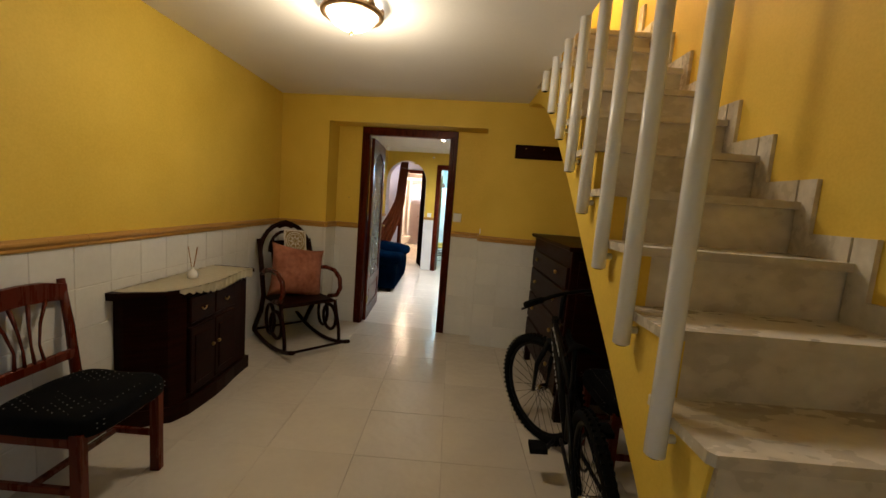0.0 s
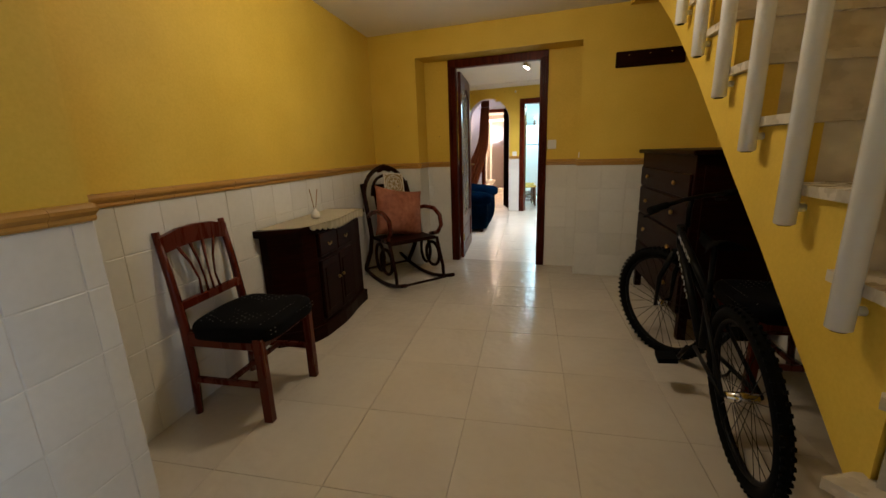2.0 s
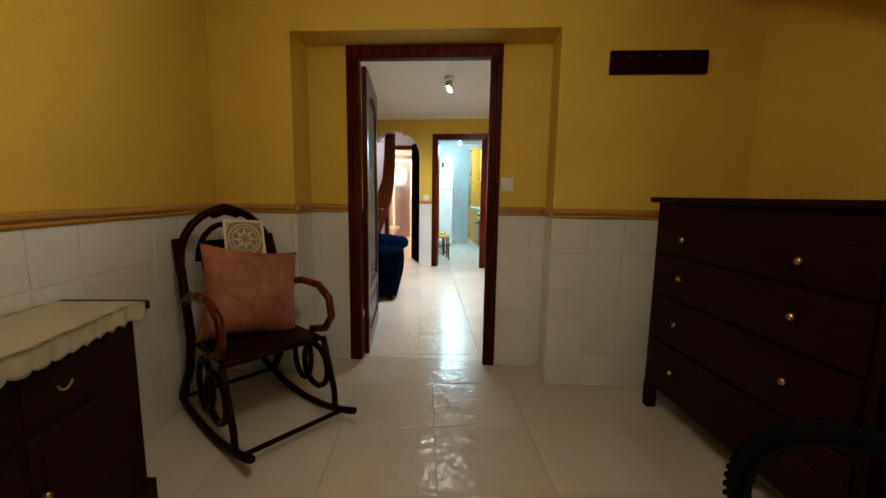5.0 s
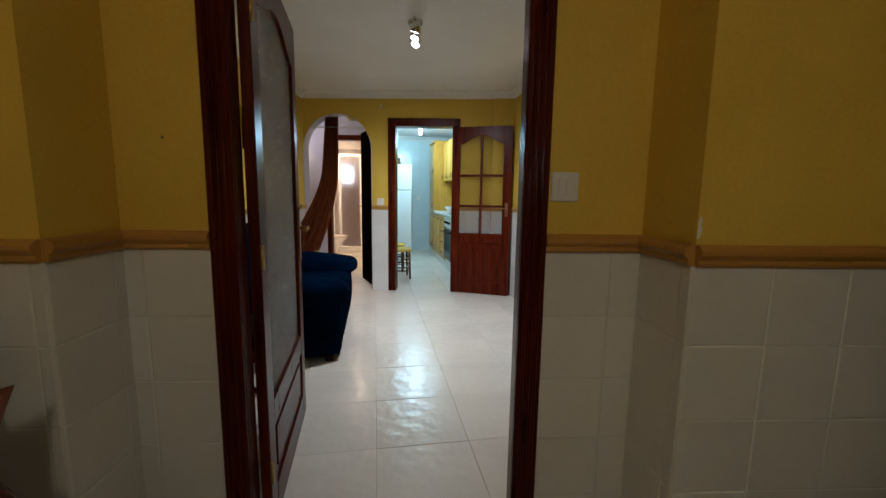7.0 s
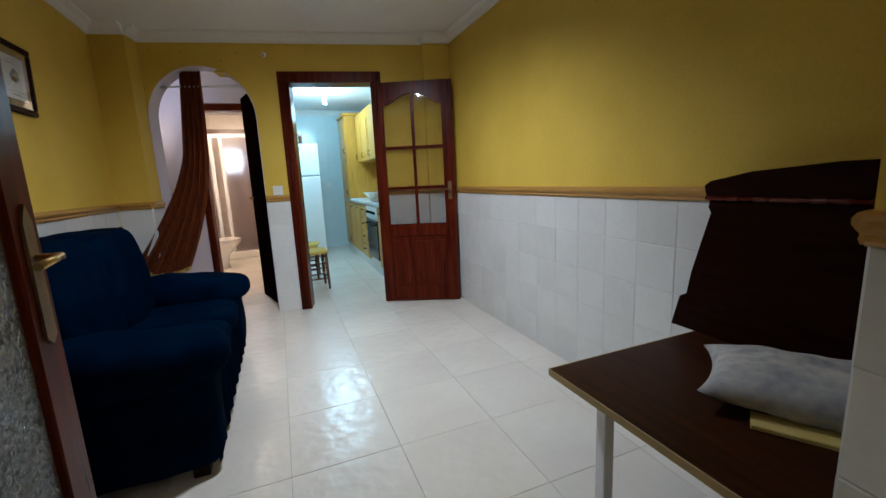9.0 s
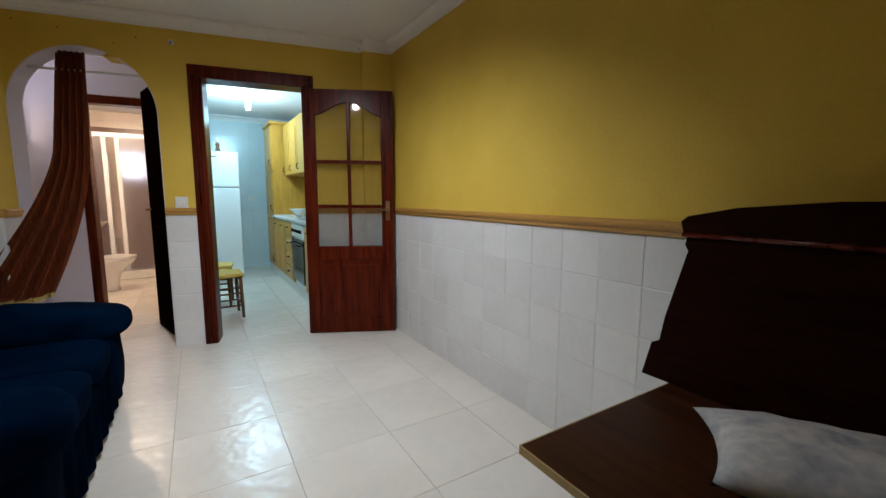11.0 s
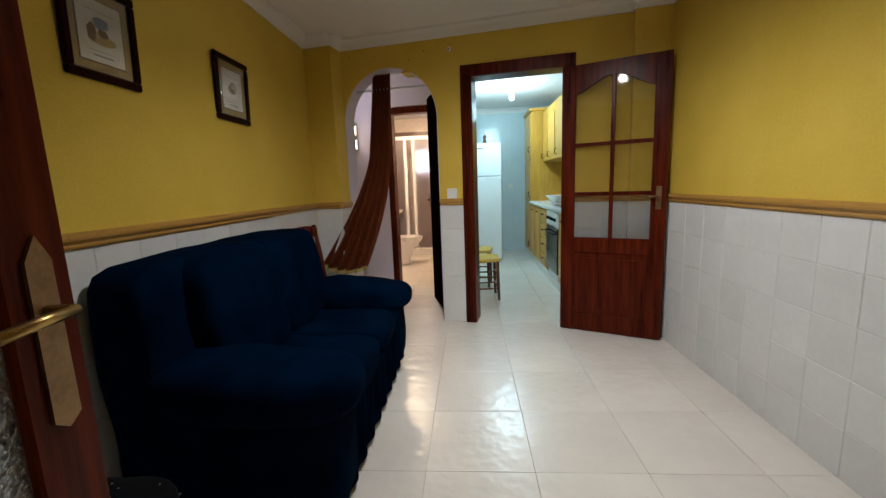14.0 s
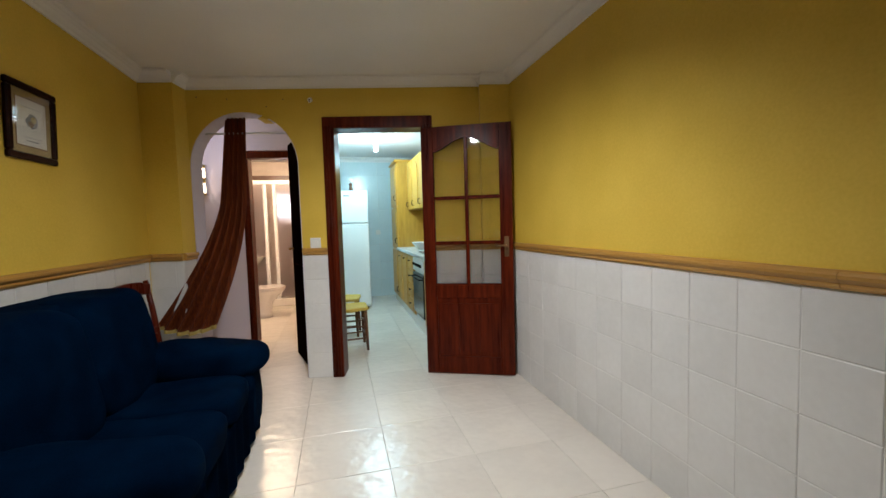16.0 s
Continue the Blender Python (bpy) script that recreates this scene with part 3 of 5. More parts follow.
setting("ceiling_room", boxes((-1.5, 2.0, -0.1, 8.5, RZ, RZ + 0.2)), WHITE_PAINT, "white painted room ceiling", ROOM, "ceiling")


def cornice(m, length, z=RZ):
    """A plaster cove along x, out towards -y."""
    prof = [(0.004, -0.075), (-0.012, -0.075), (-0.016, -0.060), (-0.024, -0.052), (-0.034, -0.034), (-0.052, -0.022), (-0.066, -0.018), (-0.072, -0.012), (-0.074, 0.004), (0.004, 0.004)]
    bm = bmesh.new()
    a = [bm.verts.new((0, y, z + h)) for y, h in prof]
    b = [bm.verts.new((length, y, z + h)) for y, h in prof]
    for i in range(len(prof)):
        k = (i + 1) % len(prof)
        bm.faces.new((a[i], b[i], b[k], a[k]))
    bm.faces.new(a)
    bm.faces.new(b[::-1])
    setting("trim", bm, WHITE_PAINT, "white plaster ceiling cornice", m, "cornice")


def along(m, x0, y0, x1, y1):
    d = Vector((x1 - x0, y1 - y0, 0))
    return m @ Matrix.Translation((x0, y0, 0)) @ Matrix.Rotation(math.atan2(d.y, d.x), 4, "Z"), d.length


for args in ((ROOM, RL, 0.4, RL, 4.1), (ROOM, RRT, 4.0, RRT, 0.5), (FAR, AX0, 0, 0.93, 0), (FAR, 0.93, -0.05, 1.4, -0.05), (FAR, -1.75, -0.17, AX0, -0.17),
             (FAR, AX0, -0.17, AX0, 0.05), (FAR, 0.93, 0.05, 0.93, -0.05), (ONE, 0.86, WY, -1.3, WY), (ONE, 1.62, 0.6, 0.86, 0.6)):
    cornice(*along(*args))

# ---- beyond: kitchen, lobby, bathroom ----
KL, KB = 0.05, 7.75
wk = setting("wall_kitchen_back", boxes((KL - 0.1, 1.7, KB, KB + 0.15, 0, 2.7)), GROUT, "pale aqua tiled kitchen wall", ROOM)
lay_tiles(wk, pose(KL, KB, 0), 1.52, RZ, 0.3, AQUA_TILE)
wkl = setting("wall_kitchen_left", boxes((KL - 0.1, KL, 4.75, KB + 0.15, 0, 2.7)), GROUT, "pale aqua tiled kitchen side wall", ROOM)
lay_tiles(wkl, pose(KL, 4.75, 0, 0, 0, 90), 3.0, RZ, 0.3, AQUA_TILE)
wkr = setting("wall_kitchen_right", boxes((1.612, 1.618, 4.2, KB + 0.15, 0, 2.7)), GROUT, "pale aqua tiled wall behind the cabinets", ROOM)
cornice(ROOM @ pose(KL, KB, 0), 1.52)
BY = 5.25
BX0, BX1 = -1.36, -0.66
bf = pose(0, BY, 0, 0, 0, 0)
setting("wall_lobby", boxes((-2.4, BX0 + 0.03, 0, 0.1, 0, 2.7), (BX1 - 0.03, -0.55, 0, 0.1, 0, 2.7), (BX0, BX1, 0, 0.1, 2.07, 2.7)), LILAC_PAINT, "pale lilac wall round the bathroom door", bf)
setting("wall_lobby_left", boxes((-1.75, -1.65, 4.3, 5.6, 0, 2.7)), LILAC_PAINT, "pale lilac lobby wall", ROOM)
door_frame("door_frame", "dark wooden bathroom door frame", bf, BX0, BX1, 2.06, 0.11, 0.07)
wb = setting("wall_bathroom_back", boxes((-1.9, KL, 8.3, 8.4, 0, 2.7)), GROUT, "pinkish tiled bathroom wall", ROOM)
lay_tiles(wb, pose(-1.9, 8.3, 0), 1.8, RZ, 0.25, PINK_TILE)
wbl = setting("wall_bathroom_left", boxes((-1.44, -1.34, 5.6, 8.3, 0, 2.7)), GROUT, "pinkish tiled bathroom wall", ROOM)
lay_tiles(wbl, pose(-1.34, 5.6, 0, 0, 0, 90), 2.7, RZ, 0.25, PINK_TILE)
wbr = setting("wall_bathroom_right", boxes((KL - 0.105, KL - 0.1, 4.8, 8.3, 0, 2.7)), GROUT, "pinkish tiled bathroom wall", ROOM)
lay_tiles(wbr, pose(KL - 0.106, 8.3, 0, 0, 0, -90), 2.6, RZ, 0.25, PINK_TILE)

# ---- stairs ----
stairs = thing("staircase", "grey marble staircase with a yellow painted side", "stairs", HALL)
GO, RISE, V0, Z0, SL = 0.25, 0.203, -3.15, 0.882, 1.15
for i in range(0, 10):
    v, z = V0 + GO * i, Z0 + RISE * i
    front = v if i else v - 0.004
    part("tread", prism(bmesh.new(), [(SL - 0.025, v + 0.012 if i == 0 else v), (SL - 0.012, front) if i == 0 else (SL - 0.024, v + 0.001), (SU, front), (SU, v + GO + 0.03), (SL - 0.025, v + GO + 0.03)], z - 0.03, z), MARBLE, stairs)
    part("riser", boxes((SL + 0.012, SU, v + 0.025 if i else front + 0.025, v + 0.045, z - RISE, z - 0.03)), MARBLE, stairs)
    # stepped skirting on the wall
    part("skirting", prism(bmesh.new(), [(v + 0.03, z), (v + GO + 0.02, z), (v + GO + 0.02, z + RISE + 0.085), (v + GO - 0.055, z + RISE + 0.085), (v + GO - 0.055, z + 0.085), (v + 0.03, z + 0.085)], SU - 0.018, SU + 0.002, "x"), MARBLE, stairs)
for k, (poly, z) in enumerate((([(1.125, -3.10), (1.44, -3.42), (SU, -3.86), (SU, -3.1), (1.14, -3.08)], 0.661),
                               ([(1.05, -3.10), (1.38, -3.52), (SU, -4.25), (SU, -3.1), (1.13, -3.07)], 0.441),
                               ([(1.00, -3.09), (1.32, -3.74), (1.58, -4.55), (SU, -4.55), (SU, -3.1), (1.13, -3.06)], 0.221))):
    c = Vector((1.55, -3.4))
    inner = [tuple(Vector(p) + (c - Vector(p)) * 0.05) for p in poly]
    part("tread", prism(bmesh.new(), poly, z - 0.03, z), MARBLE, stairs)
    part("riser", prism(bmesh.new(), inner, z - 0.221 if k < 2 else 0.0, z - 0.031), MARBLE, stairs)
# side of the flight: stepped above, swept below
low = [(-3.09, 0.335), (-3.0, 0.41), (-2.9, 0.50), (-2.725, 0.655), (-2.51, 0.85), (-2.25, 1.07), (-2.0, 1.29), (-1.75, 1.515), (-1.45, 1.755), (-1.24, 1.915), (-1.0, 2.075), (-0.85, 2.15), (-0.6, 2.235), (-0.34, 2.295), (-0.1, 2.32)]
up = []
for i in range(0, 9):
    v, z = V0 + GO * i, Z0 + RISE * i
    up += [(v + 0.02 if i else v + 0.03, z - 0.032), (v + GO + 0.02, z - 0.032)]
side = low + [(-0.1, HZ + 0.05), (-0.62, HZ + 0.05), (-0.62, 2.62)] + [p for p in up if p[0] < -0.64][::-1] + [(-3.09, 0.62)]
part("stringer", prism(bmesh.new(), side, SL, SL + 0.05, "x"), YELLOW, stairs, "yellow plastered side of the flight")
soffit = low[1:] + [(v + 0.02, z + 0.10) for v, z in low[1:]][::-1]
part("soffit", prism(bmesh.new(), soffit, SL + 0.05, SU, "x"), YELLOW, stairs, "yellow plastered underside")

balusters = thing("balustrade", "white painted tubular steel stair balusters", "balustrade", HALL)
for i in range(0, 9):
    v, z = -2.975 + 0.278 * i, 0.76 + 0.2075 * i
    if z > HZ - 0.1:
        continue
    bm = tube(bmesh.new(), [(SL - 0.045, v, z), (SL - 0.045, v, z + 0.004), (SL - 0.045, v, HZ + 0.12)], [0.020, 0.027, 0.027], 14)
    b = part("baluster", bm, WHITE_METAL, balusters)
    part("open_end", lathe(bmesh.new(), [(0.017, -0.003), (0.017, 0.002)], 12), BLACK, b, "dark open tube end", pose(SL - 0.045, v, z))
    part("fixing", tube(bmesh.new(), [(SL - 0.04, v, z + 0.05), (SL + 0.004, v, z + 0.05)], 0.012, 10), WHITE_METAL, b)


# ---- things of the hall ----
def arc_pts(c, r, a0, a1, n, plane="yz", fixed=0.0, rz=None):
    out = []
    for k in range(n + 1):
        a = radians(a0 + (a1 - a0) * k / n)
        p, q = c[0] + r * math.cos(a), c[1] + (rz or r) * math.sin(a)
        out.append({"yz": (fixed, p, q), "xz": (p, fixed, q), "xy": (p, q, fixed)}[plane])
    return out


def dining_chair(m, label):
    """Faces -y; the seat is 0.44 wide."""
    c = thing("dining_chair", label, "chair", m, "dining chairs")
    for x in (-0.2, 0.2):
        bm = tube(bmesh.new(), [(x, 0.20, 0.0), (x, 0.185, 0.22), (x, 0.19, 0.45), (x, 0.215, 0.68), (x * 0.99, 0.25, 0.90)], [0.018, 0.021, 0.022, 0.019, 0.016], 8)
        part("back_leg", bm, WOOD_CHAIR, c)
        part("leg", prism(bmesh.new(), [(x - 0.016, -0.215), (x + 0.016, -0.215), (x + 0.02, -0.175), (x - 0.02, -0.175)], 0.0, 0.42), WOOD_CHAIR, c)
        part("stretcher", boxes((x - 0.011, x + 0.011, -0.18, 0.185, 0.17, 0.2), bevel=0.004), WOOD_CHAIR, c)
    part("stretcher", boxes((-0.19, 0.19, -0.01, 0.012, 0.172, 0.198), bevel=0.004), WOOD_CHAIR, c)
    bm = boxes((-0.21, 0.21, -0.2, -0.175, 0.36, 0.43), (-0.21, -0.185, -0.19, 0.19, 0.36, 0.43), (0.185, 0.21, -0.19, 0.19, 0.36, 0.43), (-0.2, 0.2, 0.17, 0.19, 0.36, 0.43), bevel=0.004)
    part("seat_frame", bm, WOOD_CHAIR, c)
    seat = part("seat", puff(bmesh.new(), -0.228, 0.228, -0.25, 0.18, 0.385, 0.485, 5.0, 10), BLACK_FABRIC, c, "black dotted upholstered seat")
    dots = bmesh.new()
    for i in range(13):
        for j in range(12):
            x, y = -0.18 + 0.03 * i + (0.015 if j % 2 else 0), -0.2 + 0.031 * j
            if x < 0.19:
                box(dots, x - 0.0018, x + 0.0018, y - 0.0018, y + 0.0018, 0.4815, 0.4835)
        x = -0.18 + 0.03 * i
        for z in (0.435, 0.455):
            box(dots, x - 0.0018, x + 0.0018, -0.2505, -0.247, z, z + 0.0036)
    tagged(part("dots", dots, DOT, seat, "pale woven dots"), kind="stuff")
    # curved top rail, lower rail and fanned splats
    bm = bmesh.new()
    outline = [(-0.205, 0.80), (-0.1, 0.815), (0, 0.82), (0.1, 0.815), (0.205, 0.80), (0.205, 0.875), (0.1, 0.90), (0, 0.905), (-0.1, 0.90), (-0.205, 0.875)]
    prism(bm, outline, 0.225, 0.25, "y")
    part("top_rail", bm, WOOD_CHAIR, c)
    part("lower_rail", boxes((-0.2, 0.2, 0.185, 0.207, 0.53, 0.575), bevel=0.005), WOOD_CHAIR, c)
    for k in range(4):
        a, b = -0.06 + 0.04 * k, (-0.06 + 0.04 * k) * 1.9
        bm = bmesh.new()
        pts = [(a, 0.196, 0.57), (a * 0.85, 0.205, 0.64), (a * 1.2, 0.22, 0.73), (b, 0.236, 0.82)]
        tube(bm, pts, [0.017, 0.012, 0.015, 0.021], 6, flat=0.45)
        part("splat", bm, WOOD_CHAIR, c)
    return c


chair = dining_chair(HALL @ pose(-1.0, -2.407, 0, 0, 0, 90), "cherry wood dining chair with a black dotted seat by the wall")
c2 = copy_thing(chair, HALL @ pose(1.60, -1.885, 0, 0, 0, -90))
tagged(c2, "cherry wood dining chair standing in the dark under the stairs")
c3 = copy_thing(chair, ROOM @ pose(-0.76, 1.33, 0, 0, 0, 90))
tagged(c3, "cherry wood dining chair with a black dotted seat beside the sofa")
c4 = copy_thing(chair, ROOM @ pose(-0.84, 3.62, 0, 0, 0, 80))
tagged(c4, "cherry wood dining chair in the corner behind the sofa")


SIDE = Matrix.Translation((-1.256, -1.967, 0)) @ Matrix.Diagonal((1.04, 0.868, 1.02, 1)) @ Matrix.Translation((1.272, 2.05, 0))


def sideboard():
    s = thing("sideboard", "dark wooden sideboard with a shaped top against the wall", "sideboard", HALL @ SIDE)
    top = [(-1.272, -2.05), (-1.225, -2.05), (-1.03, -1.93), (-0.985, -1.80), (-0.965, -1.62), (-0.955, -1.49), (-0.965, -1.36), (-0.985, -1.18), (-0.995, -1.05), (-0.965, -0.95), (-0.985, -0.925), (-1.272, -0.925)]
    body = [(-1.268, -2.0), (-1.215, -2.0), (-1.045, -1.89), (-1.01, -1.78), (-0.995, -1.6), (-0.99, -1.49), (-0.995, -1.36), (-1.01, -1.2), (-1.015, -1.06), (-1.015, -0.97), (-1.268, -0.97)]
    bm = prism(bmesh.new(), top, 0.735, 0.76)
    part("top", bm, WOOD_DARK, s)
    inset = [(u + (-0.012 if u > -1.2 else 0), v * 0.995 - 0.007) for u, v in top]
    part("moulding", prism(bmesh.new(), inset, 0.718, 0.735), WOOD_DARK, s)
    part("body", prism(bmesh.new(), body, 0.09, 0.718), WOOD_DARK, s)
    plinth = [(u + (0.02 if u > -1.2 else 0), v + (0.02 if v > -1.0 else (-0.02 if v < -1.95 else 0))) for u, v in body]
    part("plinth", prism(bmesh.new(), plinth, 0.0, 0.09), WOOD_DARK, s)
    for k, (v0, v1) in enumerate(((-1.77, -1.5), (-1.48, -1.21))):
        w = -0.998 if k == 0 else -1.0
        d = part("door", boxes((w - 0.03, w + 0.014, v0, v1, 0.12, 0.52), (w - 0.03, w + 0.020, v0 + 0.04, v1 - 0.04, 0.17, 0.47), bevel=0.006), WOOD_DARK, s)
        hv = v1 - 0.03 if k == 0 else v0 + 0.03
        part("handle", lathe(bmesh.new(), [(0.004, 0), (0.013, 0.008), (0.010, 0.018), (0.003, 0.022)], 10), BRASS, d, "small brass knob", pose(w + 0.014, hv, 0.36, 0, 90, 0))
        dr = part("drawer", boxes((w - 0.03, w + 0.014, v0, v1, 0.545, 0.70), bevel=0.006), WOOD_DARK, s)
        part("handle", tube(bmesh.new(), arc_pts((0, 0), 0.028, 200, 340, 8, "yz", w + 0.022), 0.004, 6), BRASS, dr, "brass drop handle", pose(0, (v0 + v1) / 2, 0.635))
    return s


sideboard()


def lace_cloth():
    """A runner over the sideboard; its scalloped edge hangs over the front."""
    c = thing("lace_runner", "cream lace runner with a scalloped edge on the sideboard", "table runner", HALL @ SIDE)
    edge = [(-2.03, -1.215), (-1.93, -1.045), (-1.80, -1.0), (-1.62, -0.98), (-1.49, -0.970), (-1.36, -0.98), (-1.18, -0.998), (-1.05, -1.008), (-0.96, -0.985)]

    def front(v):
        for (a, p), (b, q) in zip(edge, edge[1:]):
            if v <= b:
                return p + (q - p) * (v - a) / (b - a)
        return edge[-1][1]
    def ext(v):
        return front(v) + 0.0225 * min(1.0, max(0.0, (v + 1.97) / 0.11))
    bm = bmesh.new()
    grid(bm, 80, 12, lambda a, b: (-1.262 + (ext(-2.02 + 1.05 * a) + 1.262) * b, -2.02 + 1.05 * a, 0.7645 + 0.0008 * math.sin(a * 70) * math.sin(b * 20)))
    bmesh.ops.solidify(bm, geom=bm.faces[:], thickness=0.002)
    part("cloth", bm, LACE, c)
    bm = bmesh.new()

    def hang(a, b):
        v = -1.86 + 0.89 * a
        fade = min(1.0, a * 3.0)
        drop = (0.018 + 0.034 * fade) + 0.012 * abs(math.sin(a * math.pi * 14))
        return (front(v) + 0.022 + 0.004 * math.sin(a * 80), v, 0.765 - drop * b)
    grid(bm, 120, 5, hang)
    bmesh.ops.solidify(bm, geom=bm.faces[:], thickness=0.002)
    part("edging", bm, LACE, c, "scalloped lace edging")
    return c


lace_cloth()
diff = thing("reed_diffuser", "white bottle with reed sticks on the lace runner", "diffuser", HALL @ pose(-1.085, -1.515, 0.782))
part("bottle", lathe(bmesh.new(), [(0.022, 0), (0.03, 0.006), (0.031, 0.03), (0.024, 0.048), (0.011, 0.058), (0.011, 0.074), (0.013, 0.076)], 18), PORCELAIN, diff)
for a, b in ((-0.035, 0.01), (-0.015, -0.02), (0.022, 0.015), (0.035, -0.012)):
    part("reed", tube(bmesh.new(), [(a * 0.1, b * 0.1, 0.05), (a, b, 0.20)], 0.0022, 5), REED, diff)


def rocking_chair():
    """Bentwood rocker; faces -y."""
    r = thing("rocking_chair", "dark bentwood rocking chair with curled arms in the corner", "rocking chair", HALL @ pose(-0.835, -0.405, 0, 0, 0, 46))
    W = 0.25
    for x in (-W, W):
        run = [(x, -0.50 + 1.02 * k / 14, 0.016 + 0.10 * ((k / 14 - 0.48) / 0.52) ** 2) for k in range(15)]
        part("runner", tube(bmesh.new(), run, 0.018, 8), WOOD_DARK, r)
        # post from runner up to the back
        part("post", tube(bmesh.new(), [(x, 0.34, 0.06), (x, 0.18, 0.28), (x, 0.13, 0.44), (x * 0.98, 0.20, 0.66), (x * 0.95, 0.30, 0.92)], 0.022, 8), WOOD_DARK, r)
        # arm: sweeps up from the post and curls down to the runner
        arm = [(x, 0.185, 0.62), (x, 0.1, 0.665), (x * 1.03, -0.04, 0.69), (x * 1.05, -0.19, 0.685), (x * 1.05, -0.285, 0.63), (x * 1.05, -0.305, 0.54), (x * 1.04, -0.25, 0.465), (x * 1.03, -0.12, 0.43)]
        part("arm", tube(bmesh.new(), arm, 0.020, 10), WOOD_CHAIR, r)
        part("scroll", tube(bmesh.new(), arc_pts((-0.16, 0.24), 0.115, 0, 360, 20, "yz", x)[:-1], 0.016, 8, closed=True, ), WOOD_DARK, r)
        part("scroll", tube(bmesh.new(), arc_pts((-0.03, 0.26), 0.085, 0, 360, 18, "yz", x, 0.13)[:-1], 0.015, 8, closed=True), WOOD_DARK, r)
        part("scroll", tube(bmesh.new(), [(x, -0.34, 0.05), (x, -0.33, 0.16), (x, -0.28, 0.3), (x, -0.24, 0.42)], 0.016, 8), WOOD_DARK, r)
    for y, z in ((-0.38, 0.055), (0.36, 0.055), (-0.24, 0.41)):
        part("stretcher", tube(bmesh.new(), [(-W, y, z), (W, y, z)], 0.012, 8), WOOD_DARK, r)
    part("seat", boxes((-W + 0.005, W - 0.005, -0.25, 0.15, 0.40, 0.43), bevel=0.012), WOOD_DARK, r, "caned seat in a dark rim")
    # tall back with an arched crest
    crest = [(-0.24, 0.23, 0.74)] + [(0.24 * math.cos(radians(a)) * 0.98, 0.27 + 0.03 * math.sin(radians(a)), 0.80 + 0.27 * math.sin(radians(a))) for a in range(180, -1, -15)] + [(0.24, 0.23, 0.74)]
    part("crest", tube(bmesh.new(), crest, 0.021, 8), WOOD_DARK, r)
    inner = [(0.15 * math.cos(radians(a)), 0.275 + 0.03 * math.sin(radians(a)), 0.80 + 0.19 * math.sin(radians(a))) for a in range(180, -1, -15)]
    part("back_hoop", tube(bmesh.new(), inner, 0.015, 8), WOOD_DARK, r)
    back = bmesh.new()
    grid(back, 8, 8, lambda a, b: ((a - 0.5) * 0.30, 0.14 + 0.13 * b, 0.45 + 0.46 * b))
    bmesh.ops.solidify(back, geom=back.faces[:], thickness=0.012)
    part("back_panel", back, WOOD_DARK, r, "dark caned back panel")
    part("crest_ornament", prism(bmesh.new(), [(-0.09, 1.045), (-0.05, 1.085), (0, 1.10), (0.05, 1.085), (0.09, 1.045), (0.06, 1.02), (0, 1.04), (-0.06, 1.02)], 0.285, 0.315, "y"), WOOD_DARK, r)
    return r


rocker = rocking_chair()


def cushion(name, w, h, d, material, label, m, cat="cushion"):
    bm = bmesh.new()

    def at(sign):
        def f(a, b):
            x, y = 2 * a - 1, 2 * b - 1
            e = max(0.0, (1 - abs(x) ** 2.6)) * max(0.0, (1 - abs(y) ** 2.6))
            pinch = 1 - 0.12 * (1 - abs(x) ** 2) * abs(y) ** 3
            pinch2 = 1 - 0.12 * (1 - abs(y) ** 2) * abs(x) ** 3
            wrinkle = 0.014 * noise.noise(Vector((x * 3, y * 3, sign * 4.0))) + 0.006 * noise.noise(Vector((x * 8, y * 5, 3.0)))
            return (x * w / 2 * pinch2, sign * (d / 2 * e ** 0.55 + 0.002 + wrinkle * e), y * h / 2 * pinch)
        return f
    grid(bm, 22, 22, at(1))
    grid(bm, 22, 22, at(-1))
    bmesh.ops.remove_doubles(bm, verts=bm.verts, dist=0.0041)
    return single(name, bm, material, label, cat, m)


RM = HALL @ pose(-0.835, -0.405, 0, 0, 0, 46)
cushion("cushion", 0.52, 0.48, 0.20, PILLOW_BROWN, "terracotta patterned cushion leaning in the rocking chair", RM @ pose(0.02, 0.055, 0.645, -17, 11, 0))


